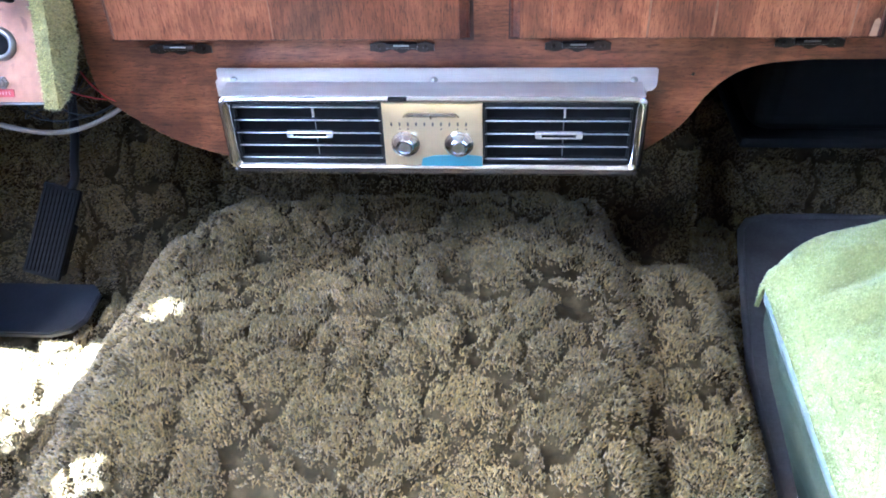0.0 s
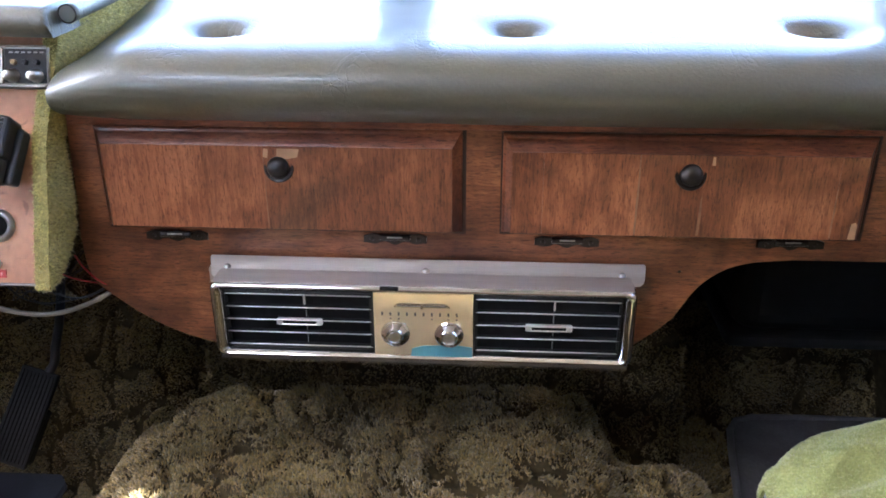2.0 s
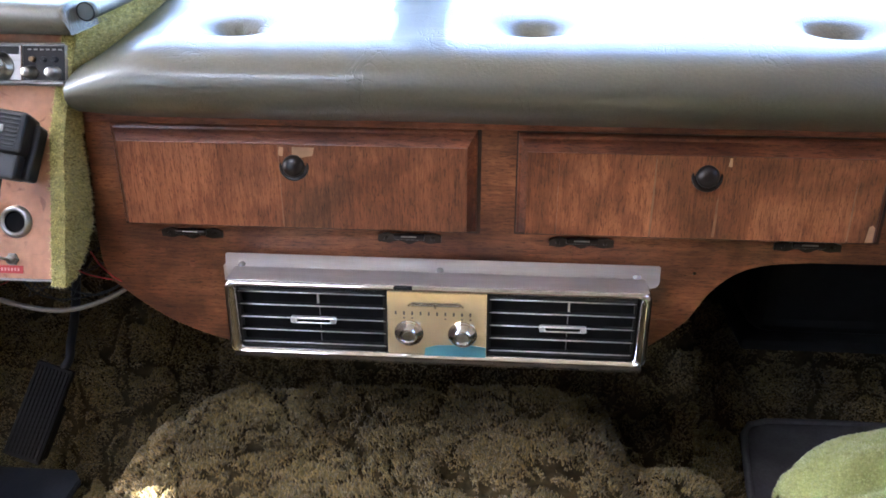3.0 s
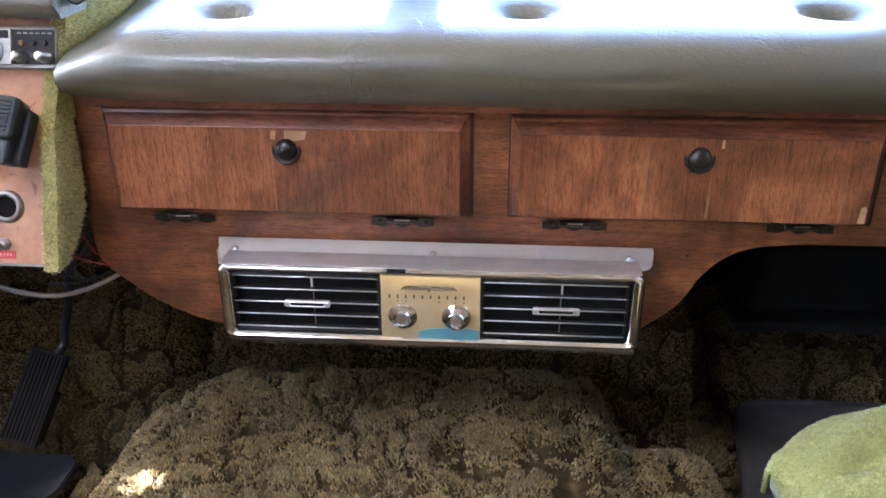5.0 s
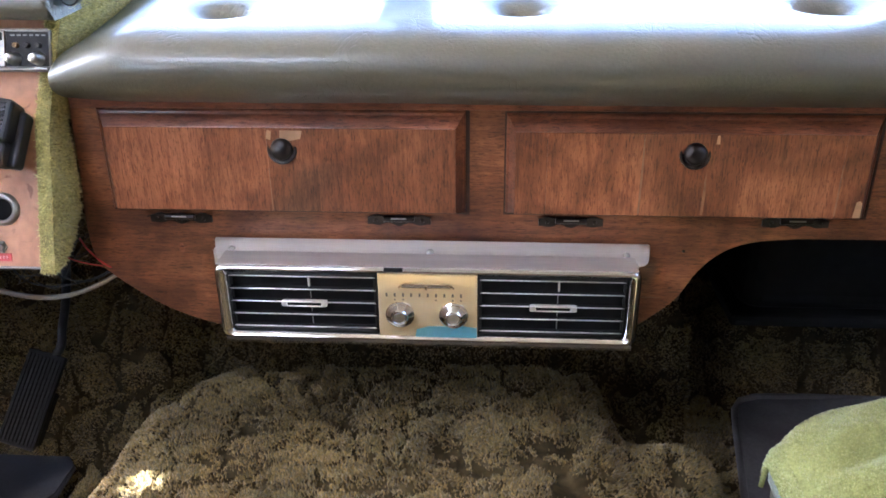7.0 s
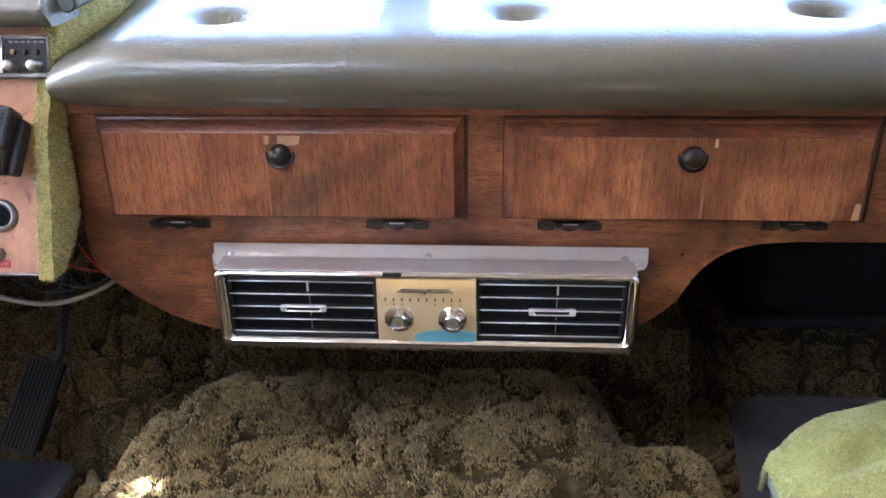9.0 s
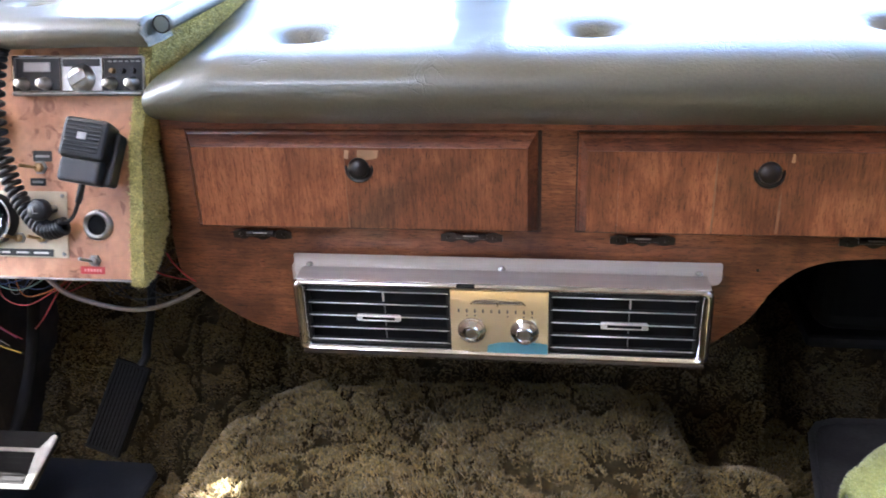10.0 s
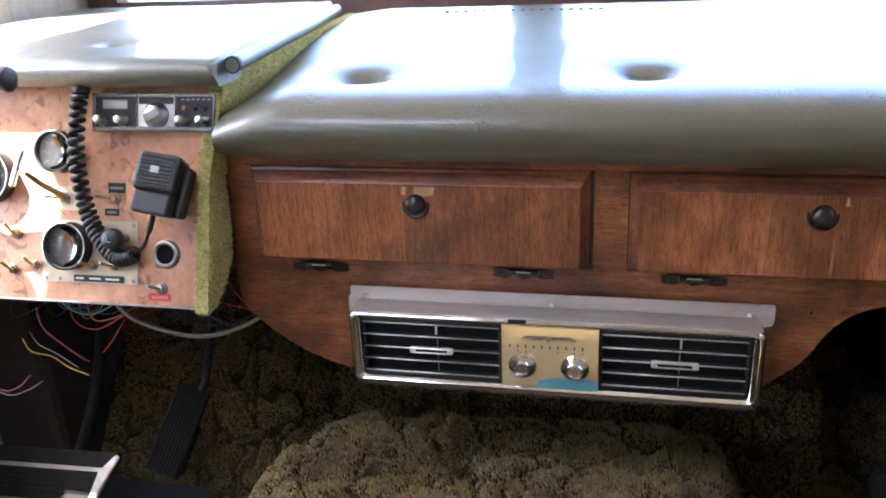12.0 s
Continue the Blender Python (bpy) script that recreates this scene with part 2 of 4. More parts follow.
def prism(points, lo, hi, axis="y", bevel=0.0, bm=None):
    """A flat outline, extruded from lo to hi along an axis. axis y: points are (x, z); x: (y, z); z: (x, y)."""
    bm = bm or bmesh.new()
    to = {"y": lambda p, d: (p[0], d, p[1]), "x": lambda p, d: (d, p[0], p[1]), "z": lambda p, d: (p[0], p[1], d)}[axis]
    a = [bm.verts.new(to(p, lo)) for p in points]
    b = [bm.verts.new(to(p, hi)) for p in points]
    k = len(points)
    fa, fb = bm.faces.new(a), bm.faces.new(b[::-1])
    for i in range(k):
        bm.faces.new((a[i], a[(i + 1) % k], b[(i + 1) % k], b[i]))
    if bevel:
        bmesh.ops.bevel(bm, geom=list({*fa.edges, *fb.edges}), offset=bevel, segments=2, affect="EDGES")
    return bm


def lathe(profile, m=None, seg=24, bm=None):
    """Turns (radius, height) pairs round z, then places them by m."""
    bm = bm or bmesh.new()
    rings = []
    for r, h in profile:
        if r < 1e-6:
            rings.append([bm.verts.new((0, 0, h))])
        else:
            rings.append([bm.verts.new((r * math.cos(2 * math.pi * i / seg), r * math.sin(2 * math.pi * i / seg), h)) for i in range(seg)])
    for a, b in zip(rings, rings[1:]):
        for i in range(seg):
            j = (i + 1) % seg
            if len(a) == 1 and len(b) > 1:
                bm.faces.new((a[0], b[i], b[j]))
            elif len(b) == 1 and len(a) > 1:
                bm.faces.new((a[i], a[j], b[0]))
            elif len(a) > 1:
                bm.faces.new((a[i], a[j], b[j], b[i]))
    if m is not None:
        bmesh.ops.transform(bm, matrix=m, verts=[v for ring in rings for v in ring])
    return bm


def smooth_line(points, n=8):
    """A Catmull-Rom line through the points."""
    p = [Vector(q) for q in points]
    p = [2 * p[0] - p[1], *p, 2 * p[-1] - p[-2]]
    out = []
    for i in range(1, len(p) - 2):
        for k in range(n):
            t = k / n
            out.append(0.5 * ((2 * p[i]) + (p[i + 1] - p[i - 1]) * t + (2 * p[i - 1] - 5 * p[i] + 4 * p[i + 1] - p[i + 2]) * t * t
                              + (3 * p[i] - p[i - 1] - 3 * p[i + 1] + p[i + 2]) * t ** 3))
    return out + [p[-2]]


def tube(line, radius, seg=8, bm=None, close=False):
    """A round bar along a line of points; radius may be a function of 0..1."""
    bm = bm or bmesh.new()
    line = [Vector(q) for q in line]
    k = len(line)
    rings, side = [], None
    for i, q in enumerate(line):
        a, b = line[i - 1] if i or close else q, line[(i + 1) % k] if i < k - 1 or close else q
        d = (b - a).normalized()
        if side is None:
            side = d.orthogonal().normalized()
        side = (side - d * side.dot(d)).normalized()
        up = d.cross(side)
        r = radius(i / (k - 1)) if callable(radius) else radius
        rings.append([bm.verts.new(q + r * (math.cos(2 * math.pi * j / seg) * side + math.sin(2 * math.pi * j / seg) * up)) for j in range(seg)])
    for a, b in list(zip(rings, rings[1:])) + ([(rings[-1], rings[0])] if close else []):
        for j in range(seg):
            bm.faces.new((a[j], a[(j + 1) % seg], b[(j + 1) % seg], b[j]))
    if not close:
        bm.faces.new(rings[0][::-1]), bm.faces.new(rings[-1])
    return bm


def sheet(f, nu, nv, bm=None):
    """A grid of f(u, v), u and v from 0 to 1."""
    bm = bm or bmesh.new()
    g = [[bm.verts.new(f(i / nu, j / nv)) for j in range(nv + 1)] for i in range(nu + 1)]
    for i in range(nu):
        for j in range(nv):
            bm.faces.new((g[i][j], g[i + 1][j], g[i + 1][j + 1], g[i][j + 1]))
    return bm


def pile(name, spots, length, width, material, parent=None, lean=0.5, seed=1, cone=False):
    """Tufts of pile: small leaning three-sided spikes standing on (place, normal) spots, in one mesh."""
    rnd = np.random.default_rng(seed)
    P = np.array([s[0] for s in spots], float)
    N = np.array([s[1] for s in spots], float)
    k = len(P)
    d = N + rnd.normal(0, lean, (k, 3))
    d /= np.linalg.norm(d, axis=1)[:, None]
    u = np.cross(d, rnd.normal(0, 1, (k, 3)))
    u /= np.linalg.norm(u, axis=1)[:, None]
    w = np.cross(d, u)
    ln = length * rnd.uniform(0.55, 1.15, (k, 1)) * np.array([s[2] if len(s) > 2 else 1.0 for s in spots])[:, None]
    wd = width * rnd.uniform(0.7, 1.3, (k, 1))
    base = P - N * length * 0.15
    bow = np.cross(d, N) * ln * 0.3
    co = np.empty((k, 7, 3))
    for j in range(3):
        a = 2 * math.pi * j / 3
        r = u * math.cos(a) + w * math.sin(a)
        co[:, j] = base + r * wd * 0.8
        co[:, 3 + j] = base + d * ln * 0.65 + r * wd + bow
    co[:, 6] = base + d * ln + bow * 1.5
    if cone:
        co[:, 3] = base + d * ln + bow * 1.2
        co = co[:, :4]
    faces = []
    tri = [(0, 1, 3), (1, 2, 3), (2, 0, 3)] if cone else [(0, 1, 4, 3), (1, 2, 5, 4), (2, 0, 3, 5), (3, 4, 6), (4, 5, 6), (5, 3, 6)]
    off = np.arange(k) * (4 if cone else 7)
    for t in tri:
        faces.append(off[:, None] + np.array(t))
    fl = [tuple(r) for f in faces for r in f.tolist()]
    me = bpy.data.meshes.new(name)
    me.from_pydata(co.reshape(-1, 3).tolist(), [], fl)
    me.materials.append(material)
    me.shade_smooth()
    ob = new(name, me)
    if parent:
        ob.parent = parent
    return ob


TO_CAB = pose(0, 0, 0, 90)  # turns a lathe's z axis to -y, towards the cab


# ---- structure: cab shell ----
def outline_wall(name, outer, holes, lo, hi, axis, material, label):
    """A wall with real openings: an outline with holes in it, given thickness along the axis."""
    bm = bmesh.new()
    to = {"y": lambda p: (p[0], lo, p[1]), "x": lambda p: (lo, p[0], p[1]), "z": lambda p: (p[0], p[1], lo)}[axis]
    edges = []
    for loop in (outer, *holes):
        vs = [bm.verts.new(to(p)) for p in loop]
        edges += [bm.edges.new((vs[i], vs[(i + 1) % len(vs)])) for i in range(len(vs))]
    bmesh.ops.triangle_fill(bm, edges=edges, use_beauty=True)
    r = bmesh.ops.extrude_face_region(bm, geom=bm.faces[:])
    d = Vector({"y": (0, hi - lo, 0), "x": (hi - lo, 0, 0), "z": (0, 0, hi - lo)}[axis])
    bmesh.ops.translate(bm, vec=d, verts=[v for v in r["geom"] if isinstance(v, bmesh.types.BMVert)])
    return tagged(part(name, bm, material), label, "wall", kind="structure")


X_L, X_R, Y_F, Y_B, Z_T = -1.2, 1.0, 0.76, -3.2, 2.0
rect = lambda a, b, c, d: [(a, c), (b, c), (b, d), (a, d)]
outline_wall("wall_front", rect(X_L, X_R, -0.1, Z_T), [rect(-1.12, -0.155, 0.985, 1.80), rect(-0.045, 0.92, 0.985, 1.80)], Y_F, Y_F + 0.05, "y", M_TRIM,
             "brown front wall with split windscreen opening")
# holes out of view, outlined to throw the sun patches and let light in
outline_wall("wall_left", rect(Y_B, Y_F + 0.05, -0.1, Z_T), [
    [(-0.125, 0.60), (-0.30, 0.62), (-0.445, 0.80), (-0.475, 0.90), (-0.45, 0.98), (-0.335, 1.09), (-0.318, 1.14), (-0.335, 1.50), (-0.285, 1.82), (-0.17, 1.66), (0.45, 1.62), (0.45, 1.02), (0.0, 1.0)],
    rect(-0.580, -0.522, 1.775, 1.965), rect(-0.935, -0.850, 1.79, 1.975), rect(-2.4, -1.55, 1.05, 1.5)], X_L - 0.05, X_L, "x", M_PANELLING,
             "brown panelled side wall with openings added for light")
# this side's opening is added and sized only for the light it gives
outline_wall("wall_right", rect(Y_B, Y_F + 0.05, -0.1, Z_T), [rect(-0.47, 0.05, 1.10, 1.43)], X_R, X_R + 0.05, "x", M_PANELLING,
             "brown panelled side wall with openings added for light")
tagged(part("wall_back", box((X_L, Y_B - 0.05, -0.1), (X_R, Y_B, Z_T)), M_PANELLING), "plain brown panelled rear wall", "wall", kind="structure")
# ceiling out of view; the hole is added to brighten the near carpet
outline_wall("ceiling", rect(X_L - 0.05, X_R + 0.05, Y_B - 0.05, Y_F + 0.05), [rect(-1.05, -0.42, -1.70, -1.05)], Z_T, Z_T + 0.05, "z", M_WALL, "unseen pale ceiling with an opening added for light")["category"] = "ceiling"
tagged(part("ground", sheet(lambda u, v: ((u - 0.5) * 3000, (v - 0.5) * 3000, -0.75), 8, 8), M_SAND), "pale gravel ground outside the cab", "ground", kind="structure")


# ---- the carpeted floor: flat wells, engine hump, toe boards ----
def ease(t):
    t = min(1, max(0, t))
    return t * t * (3 - 2 * t)


def ground_z(x, y):
    """Height of the carpet's backing."""
    top = 0.291 - 0.060 * ease((y + 0.30) / 0.42)
    rim = -0.435 + 0.12 * ease((y - 0.12) / 0.22)
    if x < rim:
        s = min(1, (rim - x) / 0.18)
        s = 0.8 * s ** 0.75 + 0.2 * s
        hump = top * math.sqrt(max(0, 1 - s ** 1.8))
    elif x > 0.26:
        low = min(0.215, top - 0.02)
        hump = low + (top - low) * (1 - ease((x - 0.25) / 0.095)) - 0.012 * math.exp(-((x - 0.335) / 0.022) ** 2)
        hump -= 0.16 * ease((y - 0.0) / 0.27) * ease((x - 0.265) / 0.11)
        s = min(1, max(0, (x - 0.40) / 0.11))
        hump *= math.sqrt(max(0, 1 - s ** 2.6))
    else:
        hump = top
    hump *= ease((y + 0.95) / 0.2) * (1 - 0.75 * ease((y - 0.21) / 0.10))
    hump += 0.02 * math.exp(-((x - 0.1) / 0.25) ** 2) * ease((y + 0.9) / 0.5)
    left = max(0, y - (0.20 if x < -0.60 else 0.20 + (x + 0.60) * 1.2)) * 1.25 if x < -0.2 else 0
    right = max(0, y - 0.50) * 1.5 if x > 0.2 else 0
    mid = max(0, y - 0.30) * 2.0
    return max(hump, left, right, mid if -0.5 < x < 0.5 else 0)


def crack(x, y, z):
    """0 in the partings between clumps of pile, up to 1 inside a clump."""
    p = Vector((x * 11.5, y * 11.5, z * 9))
    p += noise.noise_vector(Vector((x * 5, y * 5, z * 5 + 3))) * 0.55 + noise.noise_vector(Vector((x * 24, y * 24, z * 20))) * 0.32
    d = noise.voronoi(p)[0]
    c = min(1, (d[1] - d[0]) / 0.26)
    return 1 - (1 - c) * ease(1.1 + 1.2 * noise.noise(Vector((x * 6.5, y * 6.5, 8.0))))


def pile_z(x, y):
    z = ground_z(x, y)
    return z + 0.010 * noise.noise(Vector((x * 7, y * 7, 1.5))) + 0.006 * noise.noise(Vector((x * 23, y * 23, 4.0))) + 0.028 * (crack(x, y, z) ** 0.6 - 1)


FX0, FX1, FY0, FY1 = -1.2, 1.0, -0.75, 0.76
floor = part("floor", sheet(lambda u, v: (FX0 + u * (FX1 - FX0), FY0 + v * (FY1 - FY0), pile_z(FX0 + u * (FX1 - FX0), FY0 + v * (FY1 - FY0))), 300, 210), M_BACKING, smooth=True)
tagged(floor, "olive shag carpet floor over a central engine hump", "carpet", kind="structure")
rnd = np.random.default_rng(7)
spots = []
far = (rnd.uniform(0.72, 0.98, 12000), rnd.uniform(0.47, 0.68, 12000))
slope = (rnd.uniform(-1.06, -0.20, 75000), rnd.uniform(0.10, 0.66, 75000))
well = (rnd.uniform(0.18, 0.75, 35000), rnd.uniform(0.12, 0.66, 35000))
for x, y in zip(np.r_[far[0], slope[0], well[0], rnd.uniform(-0.92, 0.72, 250000)], np.r_[far[1], slope[1], well[1], rnd.uniform(-0.62, 0.66, 250000)]):
    if (x > 0.555 + 0.15 * max(0, y) and y < 0.47) or (x < -0.75 and 0.05 < y < 0.19) or (x > 0.75 and y < 0.2) or (y > 0.45 and -0.45 < x < 0.4):
        continue
    z = ground_z(x, y)
    c = crack(x, y, z)
    if c < rnd.uniform(0.20, 0.34):
        continue
    h = 0.006
    nx, ny = (ground_z(x + h, y) - ground_z(x - h, y)) / (2 * h), (ground_z(x, y + h) - ground_z(x, y - h)) / (2 * h)
    n = Vector((-nx, -ny, 1)).normalized()
    n = (n + 0.4 * noise.noise_vector(Vector((x * 9, y * 9, 2)))).normalized()
    spots.append(((x, y, pile_z(x, y)), n, 0.5 + 0.5 * c))
tagged(pile("carpet_pile", spots, 0.0105, 0.00135, M_CARPET, floor, lean=0.32), "olive brown shag pile parted into clumps", kind="stuff")
tagged(part("floor_rear", box((X_L, Y_B, -0.06), (X_R, FY0 + 0.01, -0.004)), mat("brown_carpet", (0.15, 0.115, 0.075), 0.95, vary=0.2, scale=9, bump=0.5, bump_scale=200, fine=0.3, spec=0.1)),
       "brown carpet floor behind the seats", "floor", kind="structure")

# ---- dash cabinet ----
cabinet = empty("dash_cabinet", "stained wooden dash cabinet with curved lower edge", "cabinet", at=(0, 0, 0.6))


def under(ob, thing):
    """Keeps a part built in place where it stands, under its thing."""
    ob.matrix_parent_inverse = thing.matrix_basis.inverted()
    return ob


def arc(cx, cz, r, a0, a1, n):
    return [(cx + r * math.cos(radians(a0 + (a1 - a0) * i / n)), cz + r * math.sin(radians(a0 + (a1 - a0) * i / n))) for i in range(n + 1)]


edge = smooth_line([(-0.507, 0, 0.70), (-0.513, 0, 0.64), (-0.508, 0, 0.577), (-0.482, 0, 0.545), (-0.412, 0, 0.495), (-0.335, 0, 0.466), (-0.26, 0, 0.455)], 6)
edge2 = smooth_line([(0.28, 0, 0.452), (0.325, 0, 0.487), (0.368, 0, 0.526), (0.397, 0, 0.575), (0.431, 0, 0.607), (0.472, 0, 0.622), (0.53, 0, 0.628)], 6)
outline = [(-0.503, 0.85)] + [(p.x, p.z) for p in edge] + [(p.x, p.z) for p in edge2] + [(X_R - 0.002, 0.629), (X_R - 0.002, 0.85)]
under(part("front_board", prism(outline, 0.0, 0.018, "y", bevel=0.0015), M_BOARD, cabinet), cabinet)
under(part("top_rail", box((-0.497, -0.010, 0.816), (X_R - 0.002, -0.0005, 0.838), 0.002), M_EDGE, cabinet), cabinet)
under(part("shelf", box((-0.49, 0.0185, 0.80), (X_R - 0.002, 0.72, 0.83)), M_EDGE, cabinet), cabinet)
for lo_, hi_ in (((-0.470, 0.0185, 0.648), (-0.452, 0.3, 0.80)), ((0.07, 0.0185, 0.66), (0.09, 0.3, 0.80))):
    under(part("divider", box(lo_, hi_), M_EDGE, cabinet), cabinet)


def drawer(x0, x1, z0, z1, seams, knob_x, group):
    """A fall-front drawer: a raised, mitred front of veneer strips, a knob and two hinges."""
    d = empty("drawer", "reddish brown wooden drawer with round dark knob", "drawer", group, at=((x0 + x1) / 2, -0.01, z0))
    b, bs = 0.021, 0.013
    bm = bmesh.new()
    ys = [(-0.0008, 0.0), (-0.005, 0.0), (-0.0075, 0.003), (-0.0085, 0.0065), (-0.0205, b - 0.0015), (-0.0215, b)]
    rings = [[bm.verts.new(c) for c in ((x0 + i * bs / b, y, z0 + i * 0.3), (x1 - i * bs / b, y, z0 + i * 0.3), (x1 - i * bs / b, y, z1 - i), (x0 + i * bs / b, y, z1 - i))] for y, i in ys]
    for a, c in zip(rings, rings[1:]):
        for i in range(4):
            bm.faces.new((a[i], a[(i + 1) % 4], c[(i + 1) % 4], c[i]))
    bm.faces.new(rings[-1]), bm.faces.new(rings[0][::-1])
    # dark sheet, wider at right and bottom, stands in for the gap's shadow
    under(part("gap_shade_strip", box((x0 - 0.002, -0.0016, z0 - 0.0045), (x1 + 0.0055, -0.0004, z1 + 0.003)), M_GAP_SHADE, d, "dark strip painting the grimy gap and its shadow"), d)
    under(part("front", bm, M_EDGE, d, "bevelled darker edge moulding"), d)
    xs = [x0 + bs, *seams, x1 - bs]
    for a, c in zip(xs, xs[1:]):
        under(part("veneer_strip", box((a + 0.00015, -0.0245, z0 + b * 0.3), (c - 0.00015, -0.0212, z1 - b), 0.0003, 1), M_PANEL, d), d)
    km = Matrix.Translation((knob_x, -0.0225, (z0 + z1) / 2 + 0.0235)) @ pose(0, 0, 0, -18) @ TO_CAB
    kb = lathe([(0, -0.005), (0.0205, -0.005), (0.0212, 0.001), (0.0205, 0.0032), (0.0188, 0.0036), (0.0172, 0.0022), (0.0155, 0.0022), (0.0150, 0.004), (0.0152, 0.0075),
                (0.0142, 0.0098), (0.0110, 0.0122), (0.0065, 0.0138), (0, 0.0144)], km, 36)
    under(part("knob", kb, M_BRONZE, d, "dark bronze mushroom knob", smooth=True), d)
    return d


d1 = drawer(-0.462, 0.056, 0.664, 0.815, [-0.219], -0.198, "drawers of the dash cabinet")
d2 = drawer(0.112, 0.612, 0.665, 0.812, [0.168, 0.297, 0.563], 0.366, "drawers of the dash cabinet")
d3 = drawer(0.672, 0.985, 0.667, 0.812, [0.78], 0.85, "drawers of the dash cabinet")
d2["label"] = "reddish brown wooden drawer with chipped lower corner"


def chip(points, parent):
    bm = prism(points, -0.0252, -0.0243, "y")
    under(part("bare_patch", bm, M_RAW, parent, "pale chipped bare wood"), parent)


chip([(-0.200, 0.7785), (-0.186, 0.776), (-0.171, 0.779), (-0.168, 0.7905), (-0.199, 0.791)], d1)
chip([(-0.219, 0.779), (-0.213, 0.777), (-0.211, 0.790), (-0.217, 0.791)], d1)
chip([(0.588, 0.673), (0.598, 0.673), (0.598, 0.694), (0.595, 0.698), (0.590, 0.696)], d2)
chip([(0.392, 0.777), (0.397, 0.777), (0.396, 0.789), (0.393, 0.789)], d2)

under(part("worn_streak", prism([(-0.2198, 0.673), (-0.2184, 0.673), (-0.2186, 0.728), (-0.2194, 0.735)], -0.0249, -0.0243, "y"), M_WORN, d1), d1)
for sx, z0_, z1_, w_ in ((0.2975, 0.674, 0.788, 0.0016), (0.384, 0.674, 0.735, 0.0022), (0.5635, 0.674, 0.75, 0.0012)):
    under(part("worn_streak", prism([(sx - w_, z0_), (sx + w_ * 0.6, z0_), (sx + w_, (z0_ + z1_) / 2), (sx + w_ * 0.3, z1_), (sx - w_ * 0.6, z1_ - 0.01)], -0.0249, -0.0243, "y"), M_WORN, d2), d2)


under(part("split_edge", prism([(0.316, 0.528), (0.346, 0.5275), (0.347, 0.5285), (0.330, 0.5298)], -0.0006, 0.001, "y"), M_WORN, cabinet, "pale split in the board's edge"), cabinet)


def hinge(x, z):
    """A surface hinge: a scalloped leaf, a barrel and screws."""
    h = empty("hinge", "dark bronze scalloped cabinet hinge below a drawer", "hinge", "hinges of the drawers", at=(x, -0.002, z))
    w = 0.046
    pts = []
    for i in range(21):
        u = -1 + i / 10
        pts.append((x + u * w, z - 0.009 - 0.003 * math.cos(u * 9) * (1 - u * u)))
    for i in range(21):
        u = 1 - i / 10
        pts.append((x + u * w, z + 0.003 + 0.002 * math.cos(u * 9)))
    under(part("leaf", prism(pts, -0.0035, -0.0005, "y"), M_BRONZE, h), h)
    under(part("barrel", tube([(x - 0.022, -0.0065, z + 0.001), (x - 0.02, -0.0065, z + 0.001), (x + 0.02, -0.0065, z + 0.001), (x + 0.022, -0.0065, z + 0.001)], 0.0048, 10),
               M_BRONZE, h, smooth=True), h)
    under(part("pin", tube([(x - 0.011, -0.0112, z + 0.003), (x + 0.011, -0.0112, z + 0.003)], 0.0012, 6), M_STEEL, h, "thin bright line on the barrel"), h)
    for sx in (-0.034, 0.034):
        under(part("screw", lathe([(0, 0), (0.0032, 0), (0.0026, 0.0014), (0, 0.002)], Matrix.Translation((x + sx, -0.0035, z - 0.003)) @ TO_CAB, 10), M_BRONZE, h), h)


for hx, hz in ((-0.365, 0.650), (-0.041, 0.652), (0.207, 0.653), (0.522, 0.657)):
    hinge(hx, hz)
tagged(part("screw", lathe([(0, 0), (0.0026, 0), (0.0022, 0.001), (0, 0.0012)], Matrix.Translation((0.372, -0.0005, 0.606)) @ TO_CAB, 10), M_BRONZE), "small dark screw in the wooden board", "screw")
tagged(part("knot_hole", lathe([(0, 0.0006), (0.004, 0.0006), (0.0055, 0)], Matrix.Translation((-0.372, -0.0002, 0.597)) @ TO_CAB @ Matrix.Diagonal((0.8, 1.5, 1, 1)), 12), M_EDGE), "dark knot in the wooden board", "knot")

# ---- air conditioner under the dash ----
ac = empty("air_conditioner", "chrome under-dash air conditioner with two louvred vents", "air conditioner", at=(0, -0.04, 0.48))


def acp(name, bm, m, label="", smooth=False, parent=None):
    p = parent or ac
    ob = part(name, bm, m, p, label, smooth)
    if p is ac:
        under(ob, ac)
    return ob


AX0, AX1, AZ0, AZ1, AY = -0.302, 0.304, 0.4870, 0.6075, -0.078
bm = prism([(-0.316, 0.590), (-0.316, 0.6175), (-0.3135, 0.620), (0.319, 0.620), (0.3215, 0.6175), (0.3215, 0.597), (0.320, 0.592), (0.316, 0.588), (0.310, 0.587), (-0.313, 0.587)], -0.0105, -0.0085, "y", bevel=0.0005)
for v in bm.verts:
    v.co.y -= 0.16 * (0.620 - v.co.z)
    k = 0.85 * (0.620 - v.co.z)
    v.co += Vector(((0.1 - v.co.x) * k * 0.9, -k, 0.5 * k))
bracket = acp("bracket", bm, M_ALU, "brushed aluminium mounting flange")
acp("bracket_back", prism([(-0.3215, 0.53), (-0.3215, 0.598), (-0.316, 0.603), (-0.300, 0.606), (-0.300, 0.52)], -0.0083, -0.0007, "y"), M_ALU)
for sx in (-0.292, 0.004, 0.289):
    acp("screw", lathe([(0, 0), (0.006, 0), (0.0055, 0.0012), (0.0035, 0.003), (0, 0.0035)], Matrix.Translation((sx + (0.1 - sx) * 0.014, -0.0275, 0.6090)) @ pose(0, 0, 0, -30) @ TO_CAB, 14), M_STEEL, smooth=True)
